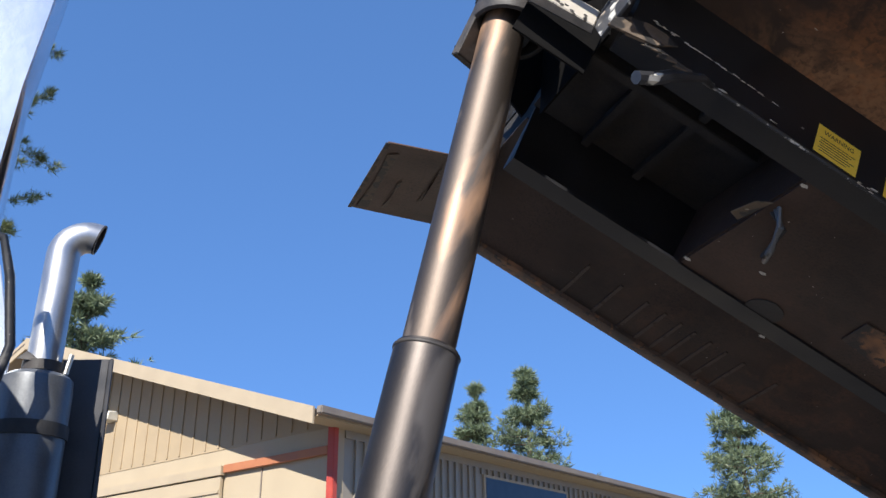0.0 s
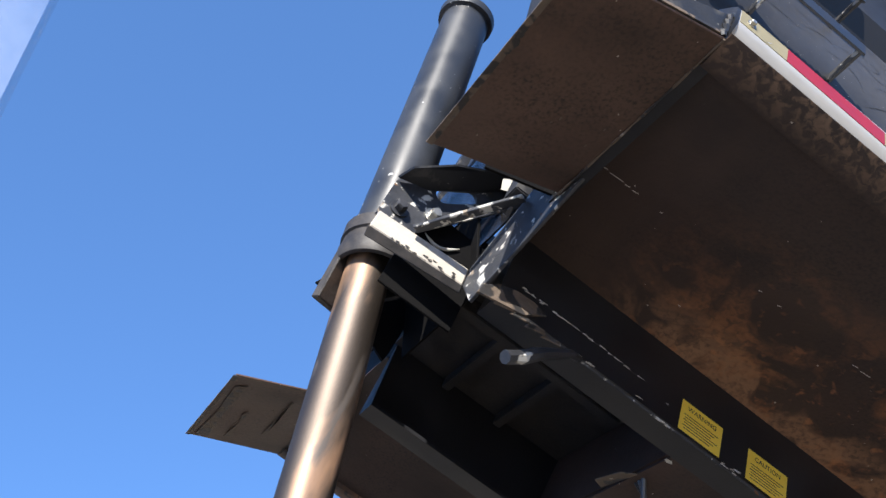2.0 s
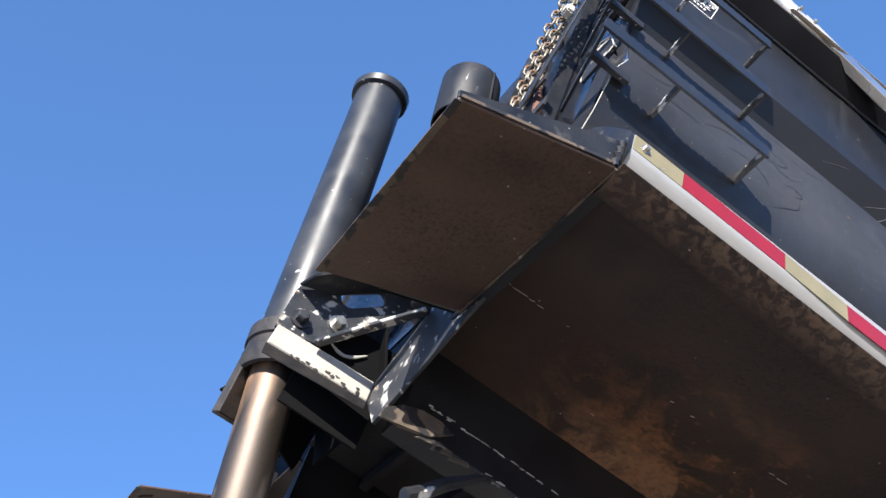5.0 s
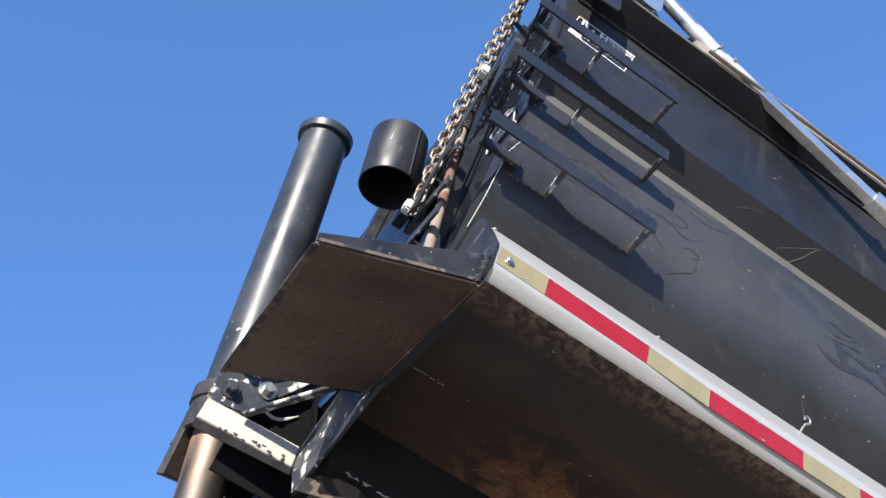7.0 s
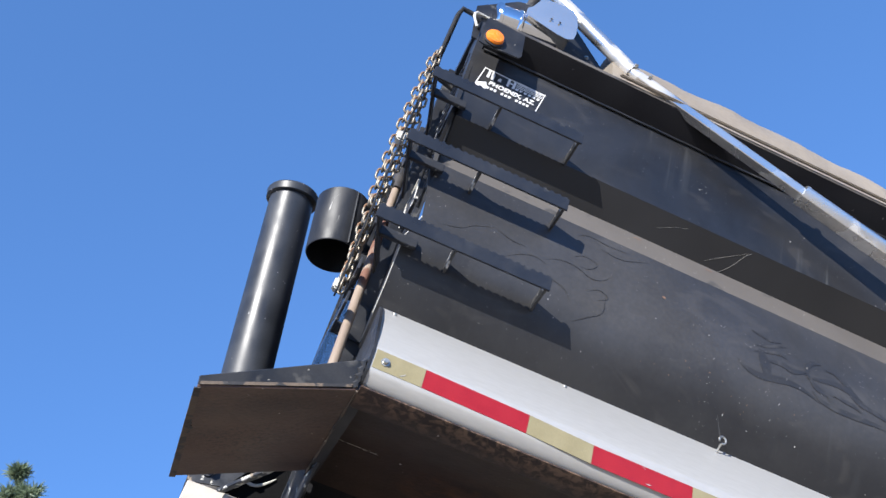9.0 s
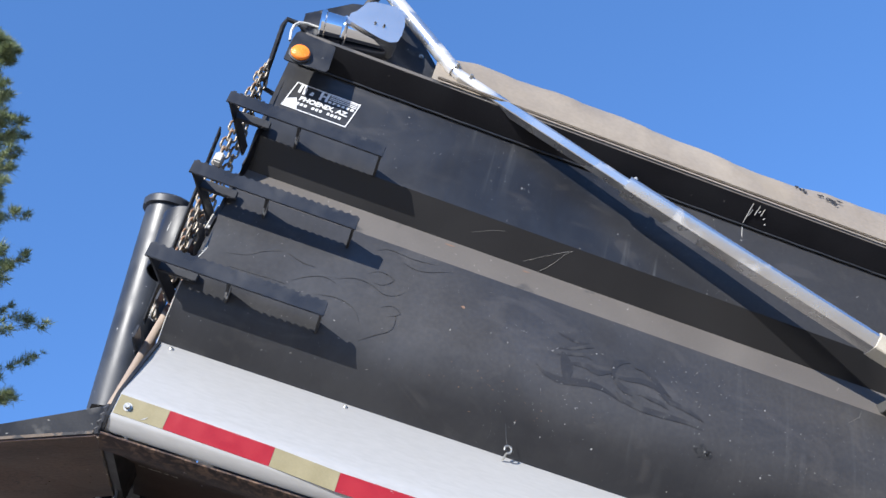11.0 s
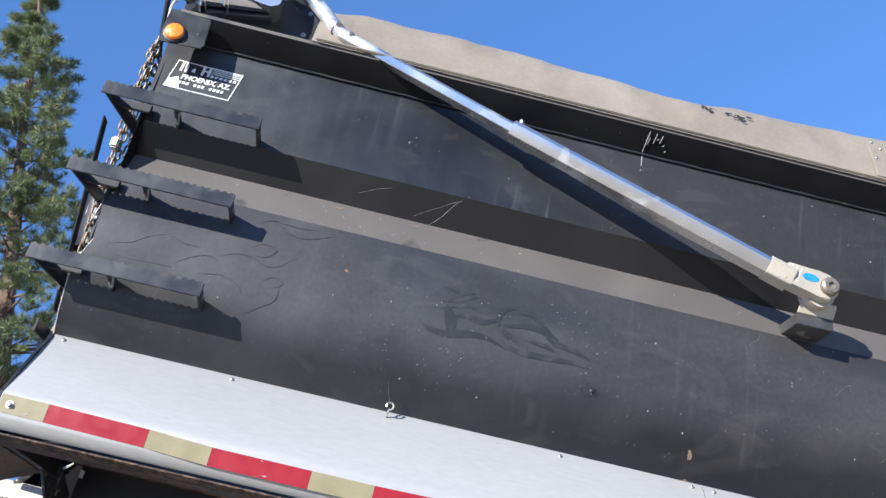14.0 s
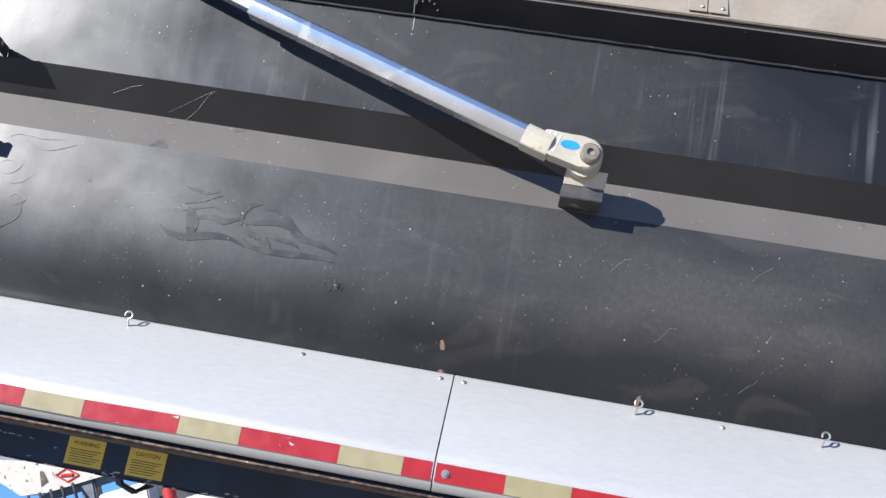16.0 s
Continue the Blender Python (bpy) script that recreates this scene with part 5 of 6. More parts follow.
for text, u in (("WARNING", 0.574), ("CAUTION", 0.812)):
    st = thing("warning_sticker" if text == "WARNING" else "caution_sticker", "yellow " + text.lower() + " sticker with black print on the black sill", "sticker", (u, 0.826, -0.2))
    part("sheet", box((u - 0.072, 0.8245, -0.252), (u + 0.072, 0.8256, -0.152)), YELLOW, st, smooth=False)
    words(text, 0.021, INK, st, side_face(u, 0.8242, -0.172))
    for k in range(6):
        part("print_bar", box((u - 0.06 + 0.004 * (k % 2), 0.8240, -0.196 - 0.009 * k), (u + 0.06 - 0.012 * (k * 7 % 3), 0.8244, -0.1935 - 0.009 * k)), INK, st, smooth=False)

dec = thing("maker_decal", "white outlined maker's decal, torn at one corner, on the black side", "decal", (0.02, 0.14, 1.25))


def on_side(u, w):
    """A point on the upper side sheet."""
    w = 1.184 + (w - 1.186) * 0.918
    return (0.906 * u + 0.18 * (w - 1.24) - 0.0046, 0.145 - (w - 1.15) * 0.008 / 0.235 - 0.0012, w)


def flat(a, b, c, d, mat, name):
    part(name, slab([on_side(*p) for p in (a, b, c, d)], 0.0008), mat, dec, smooth=False)


L, R_, Bt, Tp = -0.108, 0.132, 1.186, 1.308
for a, b in (((L, Tp), (R_ + 0.016, Tp - 0.003)), ((L, Bt), (R_ + 0.016, Bt)),):
    flat((a[0], a[1]), (b[0], b[1]), (b[0], b[1] - 0.004), (a[0], a[1] - 0.004), DECAL_WHITE, "border")
for u in (L, R_ + 0.012):
    flat((u, Bt), (u + 0.004, Bt), (u + 0.004, Tp), (u, Tp), DECAL_WHITE, "border")
flat((L, Bt), (L + 0.06, Bt), (L + 0.035, Bt + 0.05), (L, Bt + 0.03), DECAL_WHITE, "torn_patch")
# plain shapes for the emblem, stripes, and bars for the lines of print
for a, c, lo, hi in ((-0.088, -0.078, 0.0, 0.0), (-0.074, -0.064, 0.016, 0.0), (-0.070, -0.058, -0.002, 0.012), (-0.006, 0.004, 0.0, 0.0), (0.018, 0.028, 0.0, 0.0)):
    flat((a + 0.004, 1.262 + lo), (c + 0.004, 1.262 + lo), (c, 1.304 - hi), (a, 1.304 - hi), DECAL_WHITE, "emblem_block")
flat((0.004, 1.280), (0.019, 1.280), (0.019, 1.287), (0.004, 1.287), DECAL_WHITE, "emblem_block")
flat((-0.042, 1.268), (-0.026, 1.266), (-0.028, 1.282), (-0.036, 1.286), DECAL_WHITE, "emblem_block")
for k in range(4):
    flat((0.034, 1.279 + 0.0082 * k), (0.142, 1.278 + 0.0082 * k), (0.142, 1.2815 + 0.0082 * k), (0.034, 1.2825 + 0.0082 * k), DECAL_WHITE, "stripe")
for k in range(6):
    flat((0.036 + 0.0178 * k, 1.262), (0.048 + 0.0178 * k, 1.262), (0.048 + 0.0178 * k, 1.273), (0.036 + 0.0178 * k, 1.273), DECAL_WHITE, "lettering_bar")
for k in (0, 1, 2, 4, 5, 6, 8, 9, 10, 11):
    flat((-0.062 + 0.0150 * k, 1.206), (-0.052 + 0.0150 * k, 1.206), (-0.052 + 0.0150 * k, 1.218), (-0.062 + 0.0150 * k, 1.218), DECAL_WHITE, "lettering_bar")
words("PHOENIX, AZ.", 0.0275, DECAL_WHITE, dec, side_face(0.024, 0.1398, 1.231) @ Matrix(((1, 0.18, 0, 0), (0, 1, 0, 0), (0, 0, 1, 0), (0, 0, 0, 1))), bold=0.0009)

# ghost of flame decals: tapered curls
def side_v(w):
    """How far in the side sheet lies at a height."""
    for (v0, w0), (v1, w1) in zip(SIDE, SIDE[1:]):
        if w0 <= w <= w1:
            return v0 + (v1 - v0) * (w - w0) / (w1 - w0)
    return SIDE[-1][0]


flames = thing("flame_decal", "faded flame decal ghosted dark on the black side", "decal", (1.3, 0.14, 0.6))


def curl(pts, wide, n=28, lift=0.0016):
    """A tapered curl along a smooth curve through a few points on the lower side sheet."""
    P = [Vector((*p, 0)) for p in pts]
    P = [2 * P[0] - P[1]] + P + [2 * P[-1] - P[-2]]
    bm = bmesh.new()
    last = None
    m = (len(P) - 3) * n
    for k in range(m + 1):
        i, s = min(k // n, len(P) - 4), k / n - min(k // n, len(P) - 4)
        a, b, c, d = P[i : i + 4]
        p = 0.5 * (2 * b + (c - a) * s + (2 * a - 5 * b + 4 * c - d) * s * s + (3 * b - a - 3 * c + d) * s**3)
        t = (0.5 * ((c - a) + 2 * (2 * a - 5 * b + 4 * c - d) * s + 3 * (3 * b - a - 3 * c + d) * s * s)).normalized()
        h = wide * math.sin(math.pi * min(1, k / m * 0.98 + 0.02)) ** 0.8
        q = []
        for sg in (1, -1):
            x, w = p.x - sg * t.y * h, p.y + sg * t.x * h
            q.append(bm.verts.new((x, side_v(w) - lift, w)))
        if last:
            bm.faces.new((last[0], last[1], q[1], q[0]))
        last = q
    return bm


FLAMES = ((((0.983, 0.688), (1.017, 0.682), (1.057, 0.677), (1.094, 0.687)), 0.005), (((0.993, 0.632), (1.042, 0.648), (1.078, 0.666), (1.111, 0.677)), 0.005),
          (((0.991, 0.607), (1.045, 0.628), (1.082, 0.638), (1.112, 0.63)), 0.006), (((0.935, 0.552), (0.967, 0.534), (1.016, 0.527), (1.07, 0.538), (1.116, 0.546), (1.164, 0.543), (1.234, 0.521)), 0.012),
          (((1.010, 0.625), (1.033, 0.575), (1.034, 0.528)), 0.020), (((1.030, 0.590), (1.088, 0.603), (1.137, 0.595), (1.195, 0.622)), 0.010),
          (((1.187, 0.590), (1.185, 0.633), (1.205, 0.659), (1.238, 0.668)), 0.009), (((1.175, 0.604), (1.222, 0.604), (1.269, 0.614), (1.307, 0.616), (1.337, 0.608), (1.369, 0.586), (1.452, 0.578)), 0.010),
          (((1.254, 0.655), (1.288, 0.656), (1.324, 0.635), (1.356, 0.609), (1.387, 0.591)), 0.009), (((1.320, 0.615), (1.369, 0.581), (1.418, 0.573), (1.467, 0.562), (1.501, 0.548)), 0.008),
          (((1.189, 0.609), (1.211, 0.575), (1.247, 0.564), (1.285, 0.570)), 0.011), (((1.201, 0.552), (1.232, 0.531), (1.281, 0.524), (1.338, 0.525), (1.394, 0.528), (1.451, 0.529), (1.5, 0.522)), 0.010),
          (((1.265, 0.572), (1.314, 0.566), (1.352, 0.562), (1.379, 0.549)), 0.007), (((1.250, 0.570), (1.275, 0.545), (1.29, 0.526)), 0.012))
for k, (pts, wd) in enumerate(FLAMES):
    part("curl", curl(pts, wd, 28, 0.0012 + 0.00004 * k), FLAME, flames, smooth=False)
GHOST = ((((-0.073, 0.566), (-0.008, 0.583), (0.034, 0.614), (0.102, 0.645)), 0.0013), (((-0.050, 0.528), (0.011, 0.530), (0.079, 0.533), (0.149, 0.532)), 0.0013),
         (((0.143, 0.549), (0.186, 0.580), (0.232, 0.598), (0.279, 0.588)), 0.0013), (((0.106, 0.636), (0.155, 0.621), (0.207, 0.621)), 0.0013),
         (((0.265, 0.604), (0.319, 0.628), (0.372, 0.628), (0.421, 0.609), (0.461, 0.620), (0.495, 0.655)), 0.0013), (((0.346, 0.656), (0.390, 0.683), (0.437, 0.672), (0.412, 0.640), (0.373, 0.637)), 0.0013),
         (((0.219, 0.531), (0.293, 0.544), (0.350, 0.527), (0.380, 0.487)), 0.0013), (((0.419, 0.557), (0.456, 0.578), (0.487, 0.560), (0.443, 0.534)), 0.0013), (((0.387, 0.435), (0.436, 0.470), (0.477, 0.504), (0.479, 0.559)), 0.0013),
         (((0.351, 0.754), (0.398, 0.777), (0.475, 0.772), (0.557, 0.781)), 0.0013), (((0.440, 0.745), (0.516, 0.738), (0.611, 0.777)), 0.0013))
ghost = thing("flame_decal", "dust outlines of a removed flame decal on the black side", "decal", (0.25, 0.14, 0.6))
for k, (pts, wd) in enumerate(GHOST):
    part("curl", curl(pts, wd, 20, 0.0012 + 0.00004 * k), GHOST_DUST, ghost, smooth=False)
# ---- marks on the side sheets ----
def blotch(u, w, ru, rw, mat, seed, name="scuff"):
    """An uneven stain of a few centimetres on the side sheet."""
    rng = random.Random(seed)
    bm = bmesh.new()
    c = bm.verts.new((u, side_v(w) - 0.0012, w))
    ring = []
    for k in range(16):
        a = 2 * math.pi * k / 16
        s = rng.uniform(0.55, 1.15)
        x, z = u + ru * s * math.cos(a), w + rw * s * math.sin(a)
        ring.append(bm.verts.new((x, side_v(z) - 0.0012, z)))
    for k in range(16):
        bm.faces.new((c, ring[k], ring[(k + 1) % 16]))
    part(name, bm, mat, body, smooth=False)


def scratch(pts, mat, wide=0.0009):
    part("scratch", tube([(u, side_v(w) - 0.0006, w) for u, w in pts], wide, 4), mat, body)


PALE = material("pale_scratch", (0.32, 0.31, 0.29), (0.42, 0.41, 0.39), 0.6)
RUSTY = material("rust_spot", (0.16, 0.09, 0.06), (0.26, 0.17, 0.12), 0.85, 0, 60, 0.2, 200)
CLOSE_BLACK = material("scuffed_black", (0.010, 0.010, 0.011), (0.024, 0.024, 0.024), 0.6, 0, 40, 0.4, 150, 0.1, 0, (((0.3, 0.29, 0.27), 0.68, 60, 0.7),))
for n_, (u, w, ru, rw, mt) in enumerate(((1.506, 0.455, 0.030, 0.022, CLOSE_BLACK), (1.53, 0.452, 0.015, 0.012, CLOSE_BLACK), (1.862, 0.335, 0.010, 0.018, RUSTY), (1.868, 0.262, 0.012, 0.006, RUSTY), (2.458, 0.275, 0.008, 0.022, RUSTY),
                                    (0.67, 0.66, 0.008, 0.006, RUSTY), (1.70, 1.14, 0.010, 0.006, CLOSE_BLACK))):
    blotch(u, w, ru, rw, mt, 40 + n_)
rs = random.Random(5)
for k in range(44):
    u, w = rs.uniform(0.3, 3.4), rs.choice((rs.uniform(0.28, 0.5), rs.uniform(0.3, 0.8), rs.uniform(1.06, 1.35)))
    blotch(u, w, rs.uniform(0.001, 0.003), rs.uniform(0.001, 0.004), PALE, 100 + k, "chip")
for k in range(24):
    blotch(rs.gauss(0.85, 0.16), rs.gauss(0.43, 0.03), rs.uniform(0.0008, 0.0025), rs.uniform(0.0008, 0.002), RUSTY, 300 + k, "rust_fleck")
FAINT = material("faint_scratch", (0.13, 0.125, 0.115), (0.18, 0.17, 0.155), 0.6)
scratch([(0.837, 0.944), (0.903, 0.981), (0.959, 1.010), (1.012, 1.041)], FAINT, 0.0005)
scratch([(1.012, 1.041), (0.971, 1.011), (0.937, 0.967), (0.912, 0.942), (0.892, 0.925)], FAINT, 0.0008)
scratch([(0.640, 0.975), (0.700, 1.000), (0.745, 1.012)], FAINT, 0.0005)
for u, w in ((0.581, 0.905), (0.854, 0.906)):
    blotch(u, w, 0.018, 0.0035, RUSTY, 500 + int(100 * u), "ledge_chip")
for k in range(5):
    u, w = rs.uniform(1.8, 3.2), rs.uniform(0.3, 0.75)
    scratch([(u + 0.02 * i, w + 0.022 * i * rs.uniform(0.7, 1.2)) for i in range(4)], FAINT, 0.0005)
for u, s0, s1 in ((1.585, 0.05, 0.95), (1.592, 0.40, 0.70), (1.612, 0.50, 0.92), (1.622, 0.65, 0.75), (1.634, 0.55, 0.88), (1.648, 0.45, 0.52), (1.66, 0.25, 0.30)):
    part("drip", tube([(u + 0.002 * k, 0.130 - 0.071 * s, 1.376 + 0.054 * s - 0.001) for k, s in enumerate((s0, (s0 + s1) / 2, s1))], 0.0018, 5), PALE, body)
for w0, w1 in ((1.375, 1.325), (1.31, 1.305)):
    scratch([(1.588, w0), (1.590, w1)], PALE, 0.0016)
# ---- truck under the body ----
LEVEL = Matrix.Identity(4)
chassis = thing("truck_chassis", "black truck frame with rear tyres under the raised body", "truck chassis", (2, 1.22, 0), LEVEL)
for y in (0.79, 1.57):
    part("frame_rail", box((-4.6, y, 0.80), (4.3, y + 0.08, 1.06), 0.008), RUBBER, chassis)
for x in (-1.1, 0.4, 1.9, 4.0):
    part("cross_beam", box((x, 0.86, 0.84), (x + 0.12, 1.58, 1.02), 0.006), RUBBER, chassis)
part("hoist_cradle", box((-0.62, 0.86, 0.62), (-0.30, 1.58, 0.86), 0.01), CAST_DARK, chassis)
part("hinge_block", box((3.66, 0.72, 1.0), (3.98, 1.72, 1.22), 0.01), CAST_DARK, chassis)
for x in (2.2, 3.55):
    for y in (0.02, 0.32, 1.82, 2.12):
        tyre = part("tyre", lathe((x, y, 0.50), (0, 1, 0), [(0.0, 0.28), (0.0, 0.44), (0.03, 0.495), (0.23, 0.495), (0.26, 0.44), (0.26, 0.28)], 40), RUBBER, chassis)
        part("rim", lathe((x, y, 0.50), (0, 1, 0), [(0.02, 0.28), (0.05, 0.24), (0.10, 0.12), (0.14, 0.12), (0.2, 0.27)], 28), ALU, tyre)

cab = thing("truck_cab", "silver-white truck cab ahead of the dump body", "truck cab", (-3.2, 1.2, 0), LEVEL)
part("shell", prism([(-4.6, 0.95), (-1.98, 0.95), (-1.93, 2.55), (-2.05, 2.72), (-4.2, 2.72), (-4.6, 2.0)], 1, 0.08, 2.30, 0.03), CAB_PAINT, cab)
part("side_fairing", prism([(-1.371, 1.50), (-1.369, 1.66), (-1.355, 1.79), (-1.335, 1.93), (-1.323, 2.06), (-1.313, 2.16), (-1.305, 2.26), (-1.295, 2.60), (-2.100, 2.60), (-2.100, 1.50)], 1, -0.40, -0.375, 0.006), MIRROR_STEEL, cab, "polished stainless cab side fairing")
part("fairing_brace", tube([(-2.0, -0.38, 1.70), (-2.02, 0.2, 1.70)], 0.025, 10), CAB_PAINT, cab)
part("grab_rail", tube([(-1.93, 2.18, 2.72), (-1.74, 2.2, 2.68), (-1.70, 2.2, 2.55), (-1.66, 2.2, 2.32), (-1.70, 2.2, 2.1), (-1.93, 2.2, 1.9)], 0.016, 12), BLACK_PART, cab, "black grab rail")
part("side_skin", slab([(-1.93, 2.62, 1.0), (-1.70, 2.62, 1.0), (-1.70, 2.62, 2.40), (-1.79, 2.62, 2.74), (-1.93, 2.62, 2.78)], 0.02, 0.004), CAB_PAINT, cab)
part("tyre", lathe((-3.9, 0.05, 0.5), (0, 1, 0), [(0.0, 0.28), (0.0, 0.44), (0.03, 0.495), (0.25, 0.495), (0.28, 0.44), (0.28, 0.28)], 40), RUBBER, cab)
part("tyre", lathe((-3.9, 2.08, 0.5), (0, 1, 0), [(0.0, 0.28), (0.0, 0.44), (0.03, 0.495), (0.25, 0.495), (0.28, 0.44), (0.28, 0.28)], 40), RUBBER, cab)

stack = thing("exhaust_stack", "dull chrome exhaust stack with a curved tip over a grey muffler", "exhaust", (-1.56, 2.45, 0.9), LEVEL)
pts = [(-1.575, 2.45, 2.30), (-1.575, 2.45, 2.74)]
pts += [(-1.575 + 0.085 * (1 - math.cos(a_)), 2.45, 2.74 + 0.085 * math.sin(a_)) for a_ in [0.19 * k for k in range(1, 11)]]
part("pipe", tube(pts, 0.057, 28, caps=False), STACK, stack, "curved chrome pipe")
# black disc inside the open mouth: the unlit bore is given by colour
part("mouth_dark", lathe(Vector(pts[-1]) - Vector((0.02, 0, -0.006)), (0.946, 0, -0.32), [(0, 0.053), (0.003, 0.053)], 24), RUBBER, stack)
part("mouth_rim", lathe(pts[-1], (0.946, 0, -0.32), [(-0.03, 0.050), (0.0, 0.051), (0.002, 0.058), (-0.004, 0.0585)], 28, None, False), CAST_DARK, stack)
part("muffler", lathe((-1.583, 2.45, 0.95), (0, 0, 1), [(0, 0.10), (0.02, 0.116), (1.29, 0.116), (1.33, 0.112), (1.345, 0.095), (1.35, 0.06)], 36), MUFFLER, stack, "grey drum muffler")
for z in (1.25, 2.08):
    part("strap", lathe((-1.583, 2.45, z), (0, 0, 1), [(0, 0.116), (0, 0.122), (0.045, 0.122), (0.045, 0.116)], 36), RUBBER, stack)
part("clamp", lathe((-1.575, 2.45, 2.305), (0, 0, 1), [(0, 0.057), (0, 0.068), (0.035, 0.068), (0.035, 0.057)], 28), CAST_DARK, stack)
part("clamp_ear", slab([(-1.66, 2.40, 2.335), (-1.60, 2.39, 2.335), (-1.57, 2.39, 2.325), (-1.63, 2.40, 2.365)], 0.01, 0.002), CAST_DARK, stack)
part("clamp_bolt", tube([(-1.50, 2.42, 2.30), (-1.49, 2.42, 2.37)], 0.009, 8), STEEL, stack)
part("heat_shield", slab([(-1.52, 2.62, 0.95), (-1.345, 2.60, 0.95), (-1.367, 2.60, 2.415), (-1.523, 2.62, 2.405)], 0.015, 0.004), SHIELD, stack, "dark flat heat shield")
part("shield_rib", slab([(-1.347, 2.595, 0.95), (-1.330, 2.595, 0.95), (-1.354, 2.595, 2.412), (-1.370, 2.595, 2.412)], 0.03, 0.004), SHIELD, stack)
part("mount", box((-1.60, 2.50, 0.95), (-1.50, 2.62, 1.0)), CAST_DARK, stack)

# ---- building ----
AW, BW = Vector((-0.517, 0.856, 0)), Vector((0.856, 0.517, 0))
HOUSE = Matrix(((AW.x, BW.x, 0, 2.35), (AW.y, BW.y, 0, 14.25), (0, 0, 1, 0), (0, 0, 0, 1)))
house = thing("workshop_building", "tan workshop with a pitched roof, red trim and metal-clad side", "building", (8, 6, 0), HOUSE)
SL = (7.8 - 5.22) / (8.33 - 0.49)
RIDGE = 10.0


def roof_z(a):
    return 5.06 + SL * (a if a < RIDGE else 2 * RIDGE - a)


part("gable_wall", prism([(0, -0.1), (2 * RIDGE, -0.1), (2 * RIDGE, roof_z(2 * RIDGE)), (RIDGE, roof_z(RIDGE)), (0, roof_z(0))], 1, 0.0, 0.2), WALL_TAN, house, "tan stucco gable wall")
part("side_wall", box((0.0, 0.2, -0.1), (0.2, 26, 5.05)), METAL_SIDING, house, "beige metal side wall")
part("rear_wall", box((2 * RIDGE - 0.2, 0.2, -0.1), (2 * RIDGE, 26, 5.05)), METAL_SIDING, house)
part("end_wall", box((0.2, 25.8, -0.1), (2 * RIDGE - 0.2, 26, 5.05)), METAL_SIDING, house)
for a0, a1 in ((-0.45, RIDGE), (2 * RIDGE + 0.45, RIDGE)):
    z0, z1 = roof_z(0) - 0.45 * SL + 0.06, roof_z(RIDGE) + 0.06
    part("roof", slab([(a0, -0.95, z0), (a0, 26.5, z0), (a1, 26.5, z1), (a1, -0.95, z1)], 0.12 if a0 < 0 else -0.12), ROOF, house, "brown roof sheet")
    part("barge_board", slab([(a0, -0.98, z0 - 0.26), (a1, -0.98, z1 - 0.26), (a1, -0.98, z1 + 0.03), (a0, -0.98, z0 + 0.03)], 0.04), FASCIA, house, "cream barge board")
    part("board_groove", slab([(a0, -1.0, z0 - 0.10), (a1, -1.0, z1 - 0.10), (a1, -1.0, z1 - 0.085), (a0, -1.0, z0 - 0.085)], 0.012), ROOF, house)
part("gutter", box((-0.58, -0.95, 4.88), (-0.45, 26.5, 5.02), 0.02), ROOF, house, "brown gutter")
part("soffit", box((-0.45, -0.9, 4.86), (0.0, 26.4, 4.89)), FASCIA, house)
for k in range(46):
    a = 0.3 + 0.42 * k
    if a < 2 * RIDGE - 0.3:
        zt = roof_z(a) - 0.05
        zb = 4.95
        if zt - zb > 0.15:
            part("batten", box((a, -0.035, zb), (a + 0.05, 0.0, zt)), SIDING, house)
part("siding_field", prism([(0.05, 4.9), (2 * RIDGE - 0.05, 4.9), (RIDGE, roof_z(RIDGE) - 0.05), (0.05, roof_z(0.05) - 0.05)], 1, -0.012, -0.001), SIDING, house, "board siding in the gable")
part("red_post", box((-0.06, -0.12, -0.1), (0.10, 0.0, 5.0), 0.01), RED_TRIM, house, "red corner post")
part("red_band", box((0.12, -0.10, 4.42), (2.95, -0.012, 4.57), 0.006), RUST_TRIM, house, "rust-red door header")
part("door_header", box((2.96, -0.14, 4.38), (8.2, -0.012, 4.56), 0.006), FASCIA, house)
door = part("sliding_door", box((3.0, -0.10, -0.08), (8.0, -0.03, 4.36), 0.006), WALL_TAN, house)
for z in (0.9, 1.8, 2.7, 3.5, 4.05):
    part("door_rail", box((3.02, -0.13, z), (7.98, -0.10, z + 0.06)), FASCIA, door)
part("door_seam", box((1.9, -0.02, 0), (1.93, -0.001, 4.4)), ROOF, house)
part("wall_lamp", prism([(-0.30, 6.05), (-0.012, 6.05), (-0.012, 6.28), (-0.26, 6.26)], 0, 7.0, 7.34, 0.02), CABLE, house, "white flood lamp housing")
for k in range(112):
    b = 0.45 + 0.225 * k
    if 4.2 < b < 7.8:
        part("corrugation", box((-0.05, b, 4.60), (-0.001, b + 0.07, 4.72)), METAL_SIDING, house)
    elif b < 25.5:
        part("corrugation", box((-0.05, b, -0.05), (-0.001, b + 0.07, 4.72)), METAL_SIDING, house)
part("header_band", box((-0.035, 0.2, 4.72), (-0.001, 25.9, 4.86)), METAL_SIDING, house)
for b in (4.35, 11.0, 17.6):
    win = part("window", box((-0.05, b, 3.4), (-0.004, b + 3.4, 4.6)), FASCIA, house, "dark high window")
    part("pane", box((-0.055, b + 0.06, 3.46), (-0.045, b + 3.34, 4.54)), GLASS_DARK, win)


